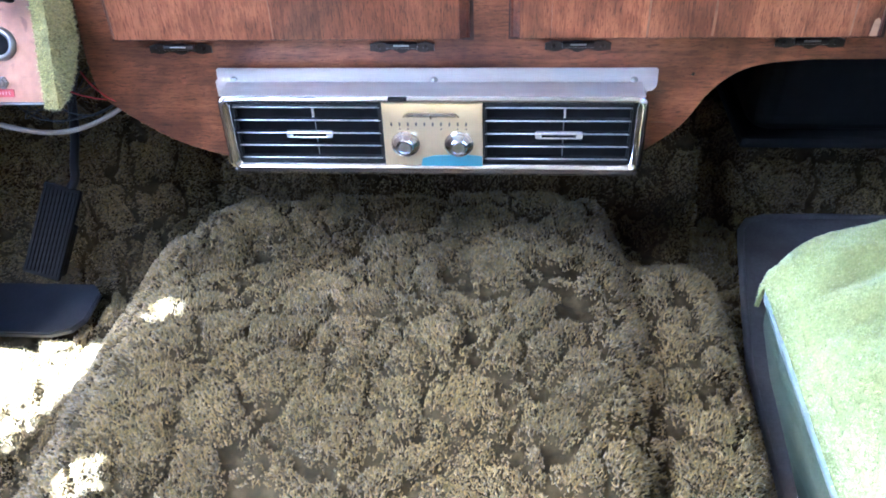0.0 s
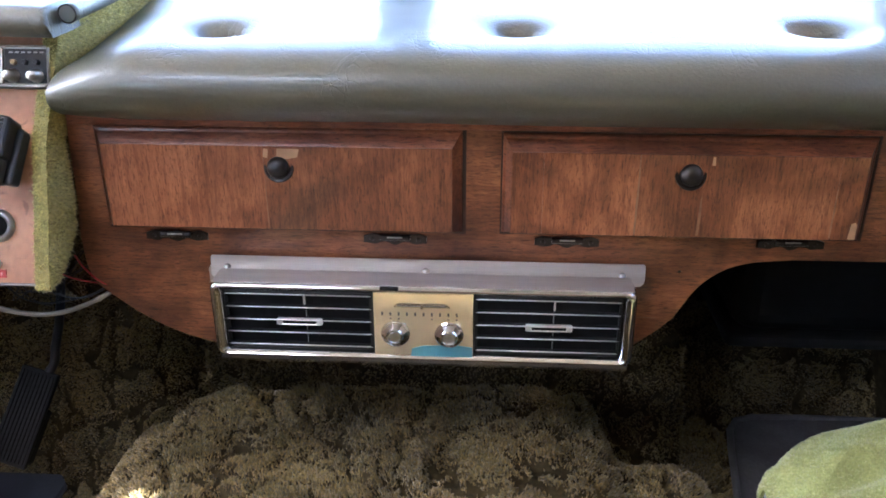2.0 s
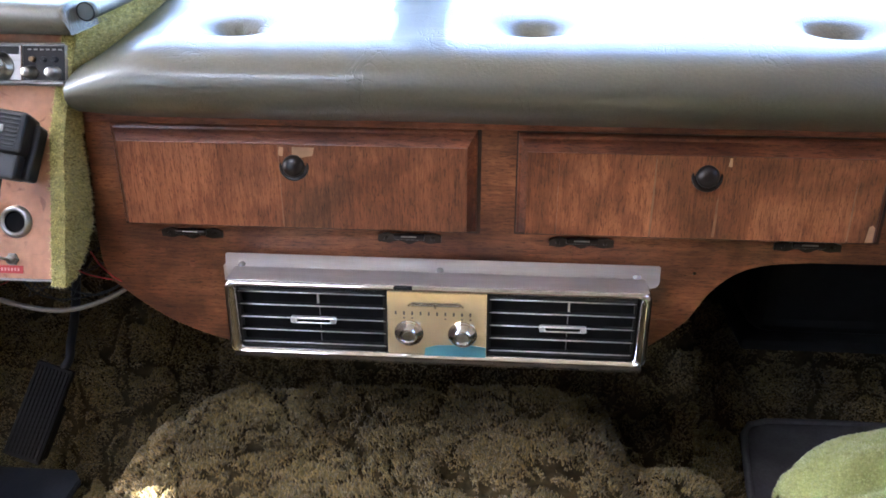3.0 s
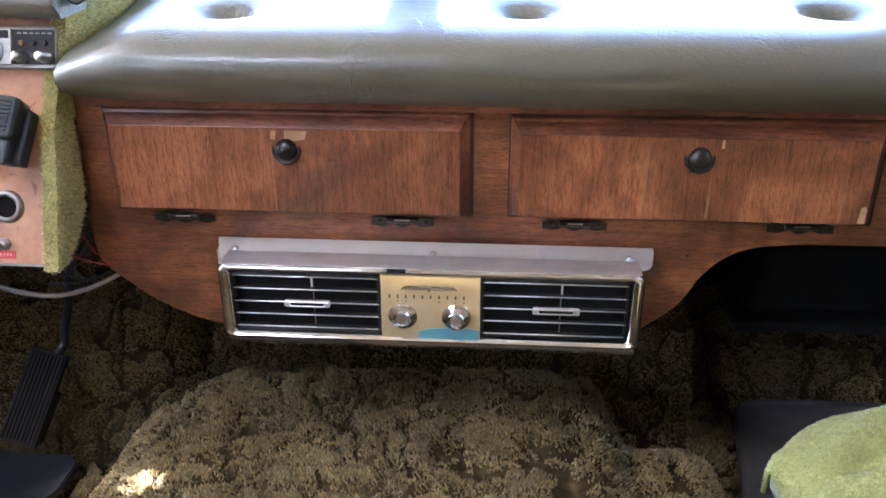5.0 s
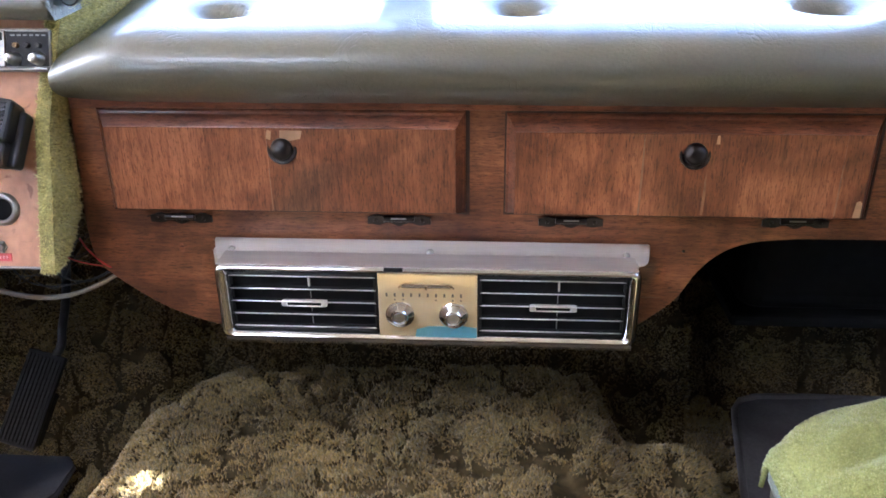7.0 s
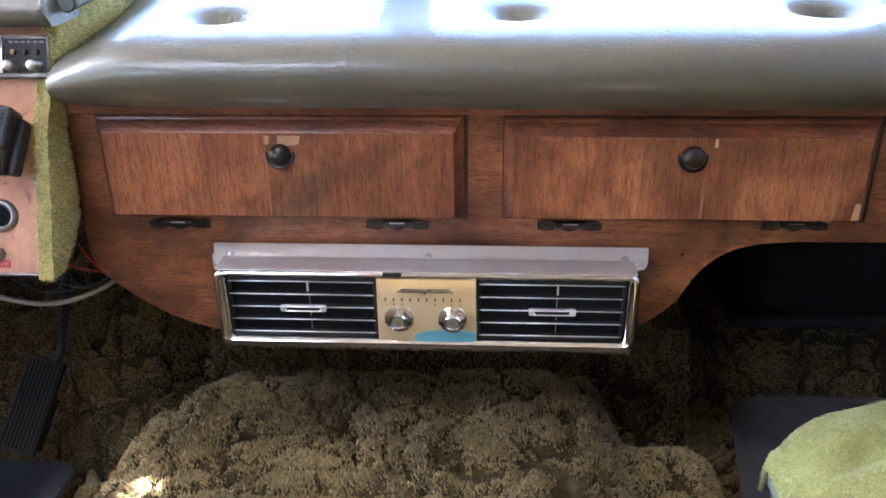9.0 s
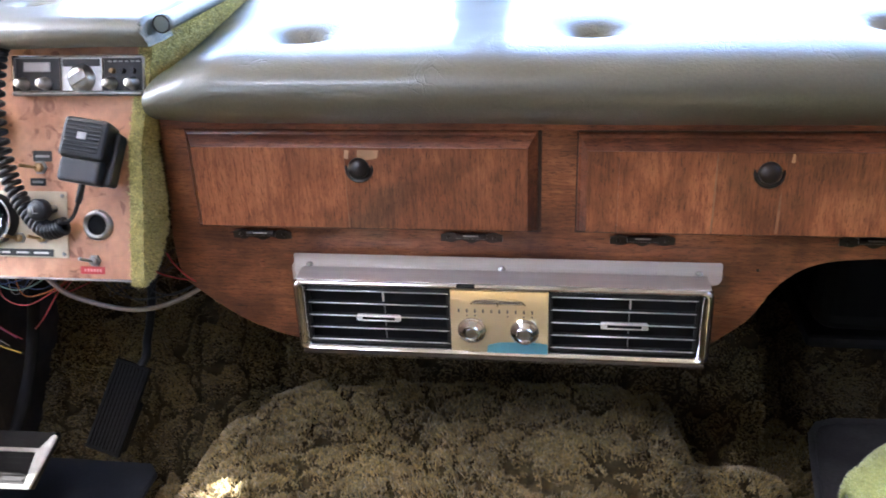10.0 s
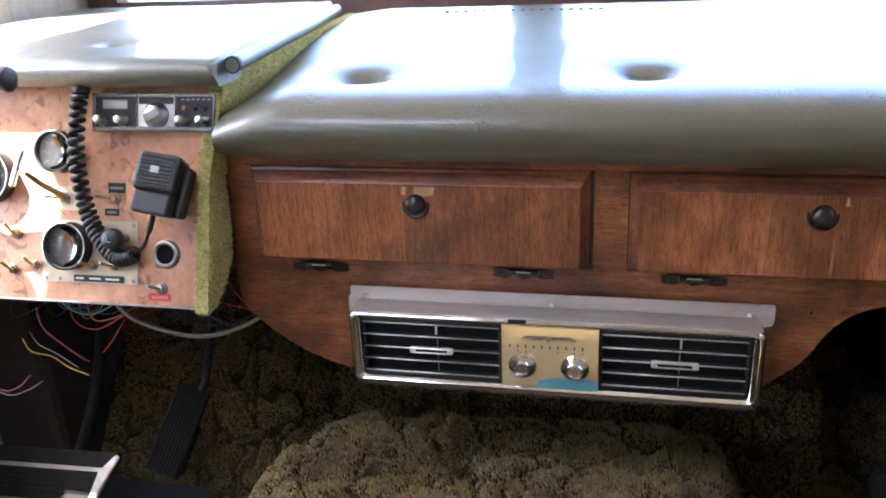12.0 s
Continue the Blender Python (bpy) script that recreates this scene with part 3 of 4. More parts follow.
acp("housing", box((AX0 + 0.006, AY + 0.020, AZ0 + 0.004), (AX1 - 0.006, 0.10, AZ1 - 0.010), 0.004), M_MATTE)


def ring_frame(x0, x1, z0, z1, w, y_back, y_front, r, side_w=1.0):
    """A rounded chrome surround with a hollow middle."""
    def loop(i, y, rr):
        a0, a1, b0, b1 = x0 + i * side_w, x1 - i * side_w, z0 + i, z1 - i
        pts = []
        for cx, cz, s in ((a1 - rr, b1 - rr, 0), (a0 + rr, b1 - rr, 90), (a0 + rr, b0 + rr, 180), (a1 - rr, b0 + rr, 270)):
            pts += [(px, y, pz) for px, pz in arc(cx, cz, rr, s, s + 90, 5)]
        return pts
    bm = bmesh.new()
    prof = [(0.0, y_back, r), (0.0, y_front + 0.010, r), (0.0015, y_front + 0.004, r), (0.005, y_front, r), (w * 0.6, y_front + 0.001, r * 0.7), (w, y_front + 0.006, r * 0.4), (w, y_front + 0.016, r * 0.4)]
    rings = [[bm.verts.new(c) for c in loop(*p)] for p in prof]
    for a, b in zip(rings, rings[1:]):
        k = len(a)
        for i in range(k):
            bm.faces.new((a[i], a[(i + 1) % k], b[(i + 1) % k], b[i]))
    return bm


acp("surround", ring_frame(AX0, AX1, AZ0, AZ1, 0.0110, -0.012, AY, 0.012, 1.65), M_CHROME, "polished chrome surround", smooth=True)
acp("lower_lip", prism([(AY + 0.004, AZ0 + 0.002), (AY + 0.003, AZ0 - 0.003), (AY + 0.007, AZ0 - 0.009), (AY + 0.016, AZ0 - 0.014), (0.0, AZ0 - 0.016), (0.0, AZ0 + 0.001)], AX0 + 0.007, AX1 - 0.007, "x"), M_CHROME, "rounded metal lower edge")
acp("top_plate", box((AX0 + 0.006, AY + 0.004, 0.6079), (AX1 - 0.006, -0.030, 0.6088), 0.0003, 1), M_ALU)
acp("slot", box((-0.056, AY - 0.0004, 0.6032), (-0.030, AY + 0.006, 0.6066)), M_MATTE)


def vent(x0, x1):
    """One vent: black fins behind five chrome louvres and a thumb lever."""
    z0, z1 = 0.4985, 0.5965
    v = acp("vent", ring_frame(x0, x1, z0, z1, 0.0035, AY + 0.035, AY + 0.0065, 0.003), M_BLACK, "black louvred vent")
    sub = lambda name, bm, m, label="", smooth=False: part(name, bm, m, v, label, smooth)
    sub("cavity", box((x0 + 0.002, AY + 0.055, z0 + 0.002), (x1 - 0.002, AY + 0.058, z1 - 0.002)), M_MATTE)
    n = 5
    for i in range(n):
        z = z0 + 0.0080 + (z1 - z0 - 0.0155) * i / (n - 1)
        bm = prism([(AY + 0.009, z - 0.0012), (AY + 0.0075, z), (AY + 0.009, z + 0.0012), (AY + 0.014, z + 0.0022), (AY + 0.014, z + 0.0010)], x0 + 0.003, x1 - 0.003, "x")
        sub("louvre_blade", bm, M_MATTE)
        sub("louvre", tube([(x0 + 0.003, AY + 0.0075, z), (x1 - 0.003, AY + 0.0075, z)], 0.0009, 8), M_BRIGHT, "bright louvre edge", True)
    for i in range(8):
        x = x0 + (x1 - x0) * (i + 0.75) / 8.5
        bm = prism([(x - 0.0080, AY + 0.0225), (x - 0.0070, AY + 0.0220), (x + 0.012, AY + 0.042), (x + 0.011, AY + 0.044)], z0 + 0.003, z1 - 0.003, "z")
        sub("fin", bm, M_FIN)
    cx, cz = (x0 + x1) / 2 + 0.002, (z0 + z1) / 2
    t = bmesh.new()
    for dz in (-0.0034, 0.0034):
        box((cx - 0.031, AY + 0.001, cz + dz - 0.001), (cx + 0.031, AY + 0.0085, cz + dz + 0.001), 0.0006, 1, t)
    for dx in (-0.029, 0.029):
        box((cx + dx - 0.004, AY + 0.001, cz - 0.004), (cx + dx + 0.004, AY + 0.0085, cz + 0.004), 0.0008, 1, t)
    sub("lever_slot", box((cx - 0.024, AY + 0.0016, cz - 0.0023), (cx + 0.024, AY + 0.0080, cz + 0.0023)), M_MATTE)
    sub("thumb_lever", t, M_BRIGHT, "chrome thumb lever")
    sub("guide", box((cx + 0.006, AY + 0.009, z1 - 0.024), (cx + 0.0085, AY + 0.010, z1 - 0.009)), M_BRIGHT)
    sub("link", tube([(cx + 0.007, AY + 0.018, z0 + 0.006), (cx + 0.007, AY + 0.018, z1 - 0.012)], 0.0008, 6), M_STEEL)


vent(-0.2840, -0.0675)
vent(0.0765, 0.2850)
plate = acp("control_plate", box((-0.0665, AY + 0.004, 0.4965), (0.0755, AY + 0.010, 0.5975), 0.001, 1), M_GOLD, "mirror-bright gold control plate")
for sx in (-0.0355, 0.0415):
    km = Matrix.Translation((sx, AY + 0.004, 0.533)) @ TO_CAB
    part("control_knob", lathe([(0, 0), (0.0205, 0), (0.0212, 0.0015), (0.0208, 0.003), (0.0190, 0.0045), (0.0185, 0.0060), (0.0125, 0.0105), (0.0112, 0.0125), (0.0100, 0.0128), (0.0090, 0.0112), (0, 0.0106)], km, 18),
         M_CHROME, plate, "faceted chrome knob")
    part("knob_cap", lathe([(0, 0.0120), (0.0070, 0.0119), (0.0086, 0.0110)], km, 20), M_STEEL, plate)
# a blue reflection in the plate, drawn as a coloured band
part("blue_band", prism([(-0.014, 0.4965), (0.0748, 0.4965), (0.0748, 0.5125), (0.052, 0.5155), (0.004, 0.5135), (-0.012, 0.5085)], AY + 0.0030, AY + 0.0042, "y"), M_BLUE_REFLECT, plate, "blue reflection painted as a band on the plate")
slider = tube(smooth_line([(-0.036, AY + 0.0035, 0.5765), (-0.030, AY + 0.0015, 0.5815), (-0.01, AY + 0.0015, 0.5815), (0.02, AY + 0.0015, 0.5815), (0.036, AY + 0.0015, 0.5815), (0.042, AY + 0.0035, 0.5765)], 4), 0.0016, 6)
tube([(-0.032, AY + 0.002, 0.5785), (0.038, AY + 0.002, 0.5785)], 0.0015, 6, slider)
box((0.0015, AY - 0.002, 0.5755), (0.0045, AY + 0.003, 0.5835), 0.0006, 1, slider)
part("temperature_slider", slider, M_CHROME, plate)
for i in range(10):
    x = -0.054 + i * 0.0118
    part("letter_bar", box((x - 0.0013, AY + 0.0032, 0.562), (x + 0.0013, AY + 0.0045, 0.5675)), M_TAPE, plate)
    if i in (1, 2, 8, 9, 6):
        part("tick_bar", box((x - 0.0012, AY + 0.0032, 0.556), (x + 0.0012, AY + 0.0045, 0.558)), M_TAPE, plate)


# ---- padded dash tops ----
def pad(name, x0, x1, front, tufts, label, end_drop, back=0.66, thick=0.105, top=0.0, keep=0.85, end_size=1.0, tuft=1.0, skew=0.0, nose=1.0):
    """A stuffed vinyl pad: a rolled front, a gently rising top with deep buttoned dimples."""
    y0, z0 = front

    def f(u, v):
        x = x0 + u * (x1 - x0)
        if v < 0.42:
            a = v / 0.42 * 1.0
            ang = radians(-100 + 190 * a)
            cy, cz, rx_, rz_ = y0 + (0.035 + 0.045 * a) * nose, z0 + thick * 0.47, (0.050 + 0.055 * a) * nose, thick * 0.50
            y, z = cy - rx_ * math.cos(ang), cz + rz_ * math.sin(ang)
        else:
            ang = radians(90)
            t = (v - 0.42) / 0.58
            ys = y0 + 0.08 * nose
            y, z = ys + t * (back - ys), z0 + thick * 0.97 + top * t
        e0, e1 = (x - x0) / 0.11, (x1 - x) / 0.11
        for e, w, soft_ in ((e0, end_drop, keep > 0), (e1 * end_size, 1.0 if keep == 0 else 0.3, False)):
            if e < 1:
                k = (1 - e) ** 1.5 if soft_ else 1 - math.sqrt(max(0, 1 - (1 - e) ** 2))
                fade = w * (1 - keep * ease((y - 0.0) / 0.45))
                z -= (z - z0) * k * fade
                y += 0.02 * k * (1 - ease((v - 0.05) / 0.4))
        for tx, ty in tufts:
            r2 = ((x - tx) / (0.036 * tuft)) ** 2 + ((y - ty) / (0.033 * tuft)) ** 2
            if v > 0.3:
                z -= tuft * (0.036 * math.exp(-r2) + 0.006 * math.exp(-r2 / 5))
        z += 0.0022 * noise.noise(Vector((x * 5, y * 8, 2))) + 0.0008 * noise.noise(Vector((x * 30, y * 12, 5)))
        return (x - skew * max(0, y) * u, y, z)
    p = empty(name, label, "dash pad", at=((x0 + x1) / 2, 0.2, z0))
    bm = sheet(f, 230, 110)
    under(part("cover", bm, M_VINYL, p, smooth=True), p)
    for tx, ty in tufts:
        zz = z0 + thick * 0.97 + top * 0.1 - 0.042 * tuft
        under(part("button", lathe([(0, 0.005), (0.006, 0.004), (0.009, 0.001), (0.0095, -0.002)], Matrix.Translation((tx, ty, zz)), 16), M_VINYL, p, smooth=True), p)
    return p


rpad = pad("dash_pad", -0.486, X_R - 0.003, (-0.062, 0.834), [(-0.292, 0.083), (0.130, 0.097), (0.552, 0.103)], "olive green vinyl dash pad with deep buttoned dimples", 0.38, top=0.034, keep=0.78)
lpad = pad("dash_pad", X_L + 0.003, -0.478, (-0.040, 0.941), [(-0.735, 0.13), (-1.05, 0.13)], "olive green vinyl dash pad over the instruments", 0.25, thick=0.042, top=0.003, keep=0.0, end_size=14.0, tuft=0.6, skew=0.083, nose=0.35)

roll = smooth_line([(-0.4660, -0.012, 0.9680), (-0.4760, 0.12, 0.9685), (-0.4860, 0.242, 0.969), (-0.506, 0.45, 0.9665), (-0.527, 0.655, 0.968)], 10)
under(part("rolled_edge", tube(roll, 0.0125, 16), M_VINYL, lpad, "rolled vinyl edge", smooth=True), lpad)
under(part("end_cap", lathe([(0, 0.001), (0.0112, 0.0008), (0.0118, 0)], Matrix.Translation((-0.4660, -0.0122, 0.9680)) @ TO_CAB, 20), M_PIPING, lpad, "pale end of the rolled edge"), lpad)
under(part("end_welt", tube([Vector((-0.4660 + 0.0118 * math.cos(a), -0.0125, 0.9680 + 0.0118 * math.sin(a))) for a in (k * math.pi / 12 for k in range(24))], 0.0013, 6, close=True), M_BLACK, lpad, "black welt", smooth=True), lpad)

# defroster slots in the pad's far edge
grille = empty("defroster_grille", "row of dark defroster slots along the dash pad", "grille", at=(-0.12, 0.60, 0.955))
for i in range(17):
    x = -0.272 + i * 0.0195
    under(part("slot", box((x, 0.594, 0.9600), (x + 0.008, 0.598, 0.9685), 0.001, 1), M_BLACK, grille), grille)

# ---- carpeted side wall between the two dash tops ----
SHEAR = 0.16


def shear(v):
    return Vector((v.x + SHEAR * max(0, v.z - 0.80), v.y, v.z))


wall_pts = [(-0.121, 0.612), (-0.085, 0.614), (-0.045, 0.640), (-0.016, 0.668), (-0.006, 0.72), (-0.004, 0.80), (0.64, 0.80), (0.66, 0.957), (0.40, 0.955), (0.055, 0.953),
            (0.012, 0.950), (-0.008, 0.940), (-0.033, 0.868), (-0.055, 0.80), (-0.082, 0.72), (-0.104, 0.66)]
bm = prism(wall_pts, -0.5275, -0.508, "x")
for v in bm.verts:
    v.co = shear(v.co)
side = part("carpet_divider", bm, M_LIME_BACK)
tagged(side, "lime green shag carpet covering the dash divider", "carpet")


def inside(p, poly):
    c = False
    for (a, b), (d, e) in zip(poly, poly[1:] + poly[:1]):
        if (b > p[1]) != (e > p[1]) and p[0] < (d - a) * (p[1] - b) / (e - b) + a:
            c = not c
    return c


rnd = np.random.default_rng(11)
spots = []
for y, z in zip(rnd.uniform(-0.12, 0.66, 75000), rnd.uniform(0.61, 0.97, 75000)):
    if inside((y, z), wall_pts) and (y < 0.06 or z > 0.86):
        spots.append((shear(Vector((-0.508 + 0.002 * noise.noise(Vector((y * 30, z * 30, 1))), y, z))), (1, 0, -0.1)))
for (a, b), (d, e) in zip(wall_pts, wall_pts[1:] + wall_pts[:1]):
    ln = math.hypot(d - a, e - b)
    for t in rnd.uniform(0, 1, int(ln * 6000)):
        nv = Vector((0.3, (e - b) / ln, -(d - a) / ln))
        spots.append((shear(Vector((rnd.uniform(-0.528, -0.508), a + (d - a) * t, b + (e - b) * t))), nv.normalized()))
tagged(pile("shag", spots, 0.0075, 0.0011, M_LIME, side, lean=0.45, seed=3, cone=True), kind="stuff")

# ---- instrument panel ----
NRM = Vector((0, -0.947, 0.322)).normalized()
UPV = Vector((0, 0.322, 0.947)).normalized()


def ip(x, z, h=0.0):
    """A place on the sloping instrument panel, h metres proud of it."""
    return Vector((x, -0.107 + 0.34 * (z - 0.62), z)) + NRM * h


def ipm(x, z, h=0.0, turn=0.0):
    m = Matrix(((1, UPV.x * 0, NRM.x, 0), (0, UPV.y, NRM.y, 0), (0, UPV.z, NRM.z, 0), (0, 0, 0, 1)))
    return Matrix.Translation(ip(x, z, h)) @ m @ pose(0, 0, 0, 0, 0, turn)


panel = empty("instrument_panel", "worn burl wood instrument panel, sunlit at one end", "instrument panel", at=(-0.85, -0.05, 0.62))
bm = bmesh.new()
a = [ip(X_L + 0.004, 0.615), ip(-0.5265, 0.615), ip(-0.520, 0.83), ip(-0.500, 0.962), ip(X_L + 0.004, 0.962)]
fr = [bm.verts.new(p) for p in a]
bk = [bm.verts.new(p - NRM * 0.009) for p in a]
bm.faces.new(fr), bm.faces.new(bk[::-1])
for i in range(5):
    bm.faces.new((fr[i], fr[(i + 1) % 5], bk[(i + 1) % 5], bk[i]))
under(part("face", bm, M_BURL, panel), panel)
under(part("lower_edge", tube([ip(X_L + 0.004, 0.6145, 0.0005), ip(-0.5255, 0.6145, 0.0005)], 0.0022, 8), M_STEEL, panel, "thin metal edge strip"), panel)


def gauge(x, z, r):
    g = empty("gauge", "round black-rimmed gauge with a glass face in the panel", "gauge", "gauges of the instrument panel", at=ip(x, z))
    m = ipm(x, z)
    under(part("rim", lathe([(r * 0.86, 0.001), (r * 0.86, 0.020), (r * 0.93, 0.0245), (r, 0.023), (r, 0.001)], m, 36), M_BLACK, g, smooth=True), g)
    under(part("bezel", lathe([(r * 0.955, 0.0245), (r * 0.985, 0.0248), (r * 1.005, 0.023)], m, 36), M_CHROME, g, "thin chrome bezel", smooth=True), g)
    under(part("dial", lathe([(0, 0.004), (r * 0.86, 0.004)], m, 36), M_DIAL, g), g)
    for i in range(9):
        an = radians(210 - i * 30)
        q = m @ pose(r * 0.66 * math.cos(an), r * 0.66 * math.sin(an), 0.0045, 0, 0, math.degrees(an))
        under(part("scale_bar", box((-0.0035, -0.0006, 0), (0.0035, 0.0006, 0.0004), m=q), M_WHITE, g), g)
    q = m @ pose(0, 0, 0.006, 0, 0, 125)
    under(part("needle", box((-0.004, -0.0007, 0), (r * 0.7, 0.0007, 0.0008), m=q), WIRE["orange"], g), g)
    gl = under(part("glass", lathe([(0, 0.0192), (r * 0.85, 0.0185), (r * 0.85, 0.0175), (0, 0.0178)], m, 36), m_glass, g, smooth=True), g)
    gl.visible_shadow = False


gauge(-0.764, 0.838, 0.033)
gauge(-0.745, 0.699, 0.0375)
gauge(-0.885, 0.800, 0.042)


def flat(name, x0, x1, z0, z1, h0, h1, m, thing=None, label="", bevel=0.0005):
    q = ipm((x0 + x1) / 2, (z0 + z1) / 2)
    w, t = (x1 - x0) / 2, (z1 - z0) / 2 * 1.056
    ob = part(name, box((-w, -t, h0), (w, t, h1), bevel, 1, m=q), m, thing, label)
    return under(ob, thing) if thing else ob


plate2 = empty("switch_plate", "cream metal switch plate screwed to the instrument panel", "plate", at=ip(-0.71, 0.69))
flat("plate", -0.797, -0.630, 0.6445, 0.738, 0.0005, 0.0025, M_CREAM, plate2)
flat("label_strip", -0.741, -0.653, 0.6465, 0.6565, 0.0026, 0.0036, M_TAPE, plate2, "black embossed label strip")
for i, (x, w) in enumerate(((-0.730, 0.014), (-0.703, 0.020), (-0.673, 0.024))):
    flat("writing_bar", x - w / 2, x + w / 2, 0.6500, 0.6528, 0.0036, 0.0039, M_WHITE, plate2)
for x, z in ((-0.791, 0.650), (-0.637, 0.650), (-0.637, 0.732), (-0.766, 0.650)):
    under(part("screw", lathe([(0, 0.0042), (0.002, 0.004), (0.0034, 0.0026)], ipm(x, z), 10), M_STEEL, plate2), plate2)
flat("plate", -0.790, -0.728, 0.752, 0.787, 0.0005, 0.0020, M_CREAM, tagged(new("name_plate"), "small cream metal plate behind a toggle switch", "plate"))


def toggle(x, z, way=(0.0, -0.3), material=M_STEEL, size=1.0, base=0.0):
    t = empty("toggle_switch", "metal toggle switch with threaded collar and nut", "switch", "toggle switches of the instrument panel", at=ip(x, z))
    m = ipm(x, z, base) @ Matrix.Scale(size, 4)
    under(part("nut", lathe([(0.0048, 0.0005), (0.0085, 0.0005), (0.0085, 0.003), (0.0075, 0.0036), (0.005, 0.0036)], m, 6), M_STEEL, t), t)
    under(part("collar", lathe([(0.0055, 0.002), (0.0055, 0.0085), (0.0042, 0.0095), (0, 0.0095)], m, 14), material, t, smooth=True), t)
    d = Vector((way[0], way[1], 1)).normalized()
    ln = [m @ (Vector((0, 0, 0.008)) + d * k) for k in (0, 0.006, 0.014, 0.0185, 0.0205)]
    under(part("lever", tube(ln, lambda u: 0.0017 + 0.0016 * u if u < 0.95 else 0.0022, 10), material, t, smooth=True), t)


toggle(-0.670, 0.771, (-1.1, 0.2), M_BRASS, 1.25)
toggle(-0.757, 0.770, (-0.9, 0.1), M_BRASS, 1.2, 0.002)
toggle(-0.706, 0.672, (-0.6, 0.3), M_BRASS, 1.0, 0.0025)
toggle(-0.669, 0.672, (-0.6, 0.3), M_BRASS, 1.0, 0.0025)
toggle(-0.589, 0.642, (-0.5, 0.3), M_STEEL, 1.1)
toggle(-0.845, 0.715, (0.1, 0.8), M_BRASS, 1.3)
toggle(-0.812, 0.668, (-0.4, 0.9), M_BRASS, 1.0)
toggle(-0.852, 0.660, (-0.4, 0.9), M_BRASS, 1.0)
for x0, x1, z0, z1 in ((-0.682, -0.652, 0.779, 0.794), (-0.688, -0.663, 0.7455, 0.756)):
    lab = tagged(new("label_strip"), "black embossed label strip stuck on the panel", "label")
    flat("strip", x0, x1, z0, z1, 0.0003, 0.0012, M_TAPE, lab)
    flat("writing_bar", x0 + 0.004, x1 - 0.004, (z0 + z1) / 2 - 0.0018, (z0 + z1) / 2 + 0.0018, 0.0012, 0.0015, M_STEEL, lab)
lab = tagged(new("label_strip"), "red embossed label strip under a toggle switch", "label")
flat("strip", -0.613, -0.574, 0.623, 0.6335, 0.0003, 0.0012, M_RED, lab)
for i in range(6):
    flat("letter_bar", -0.606 + i * 0.0048, -0.6035 + i * 0.0048, 0.6262, 0.6305, 0.0012, 0.0015, mat("pink_print", (0.75, 0.35, 0.33), 0.5, vary=0.05) if i == 0 else bpy.data.materials["pink_print"], lab)

lighter = empty("lighter_socket", "empty chrome-ringed cigarette lighter socket in the panel", "socket", at=ip(-0.582, 0.692))
m = ipm(-0.582, 0.692)
under(part("ring", lathe([(0.0145, 0.001), (0.0145, 0.006), (0.017, 0.0085), (0.0205, 0.0075), (0.0225, 0.004), (0.023, 0.0005)], m, 36), M_STEEL, lighter, smooth=True), lighter)
under(part("barrel", lathe([(0.0145, 0.006), (0.0135, 0.0016), (0, 0.0008)], m, 30), M_MATTE, lighter), lighter)
knob = empty("panel_knob", "black round pull knob on the switch plate", "knob", at=ip(-0.650, 0.714))
m = ipm(-0.650, 0.714, 0.002) @ Matrix.Diagonal((1, 1, 1.45, 1))
under(part("shaft", lathe([(0, 0), (0.006, 0), (0.006, 0.020), (0, 0.020)], m, 16), M_STEEL, knob), knob)
under(part("head", lathe([(0, 0.018), (0.012, 0.018), (0.0155, 0.021), (0.016, 0.029), (0.014, 0.032), (0.0125, 0.0315), (0.011, 0.0325), (0, 0.033)], m, 28), M_BLACK, knob, smooth=True), knob)
under(part("mark", box((-0.004, -0.005, 0.0326), (-0.0025, 0.005, 0.0334), m=m), M_STEEL, knob), knob)
under(part("mark", box((-0.004, -0.005, 0.0326), (0.004, -0.0035, 0.0333), m=m), M_STEEL, knob), knob)

# radio with chrome border, three fields and knobs
radio = empty("radio", "chrome-framed radio with silver knobs set in wood", "radio", at=ip(-0.61, 0.9))
RX0, RX1, RZ0, RZ1 = -0.702, -0.503, 0.881, 0.930
m_field = mat("radio_black", (0.025, 0.022, 0.022), 0.3, vary=0.15)
flat("body", RX0, RX1, RZ0, RZ1, 0.0005, 0.0140, M_STEEL, radio, bevel=0.001)
flat("trim", RX0 - 0.001, RX1, RZ0 - 0.004, RZ0 + 0.002, 0.010, 0.021, M_STEEL, radio, "worn chrome lower lip", bevel=0.002)
flat("trim", RX0 - 0.001, RX1, RZ1 - 0.0015, RZ1 + 0.001, 0.010, 0.018, M_CHROME, radio)
flat("trim", RX0 - 0.001, RX0 + 0.0015, RZ0, RZ1, 0.010, 0.018, M_CHROME, radio)
for x0, x1, mm in ((RX0 + 0.003, -0.630, m_field), (-0.627, -0.566, M_ALU), (-0.563, RX1 - 0.002, m_field)):
    flat("field", x0, x1, RZ0 + 0.003, RZ1 - 0.003, 0.0142, 0.0156, mm, radio)
for x in (-0.6285, -0.5645):
    flat("divider", x - 0.001, x + 0.001, RZ0 + 0.002, RZ1 - 0.002, 0.0142, 0.0175, M_CHROME, radio)
flat("window", -0.686, -0.644, 0.909, 0.922, 0.0157, 0.0168, M_STEEL, radio, "grey tuning window")
flat("window_glass", -0.684, -0.646, 0.911, 0.920, 0.0168, 0.0172, M_DIAL, radio)
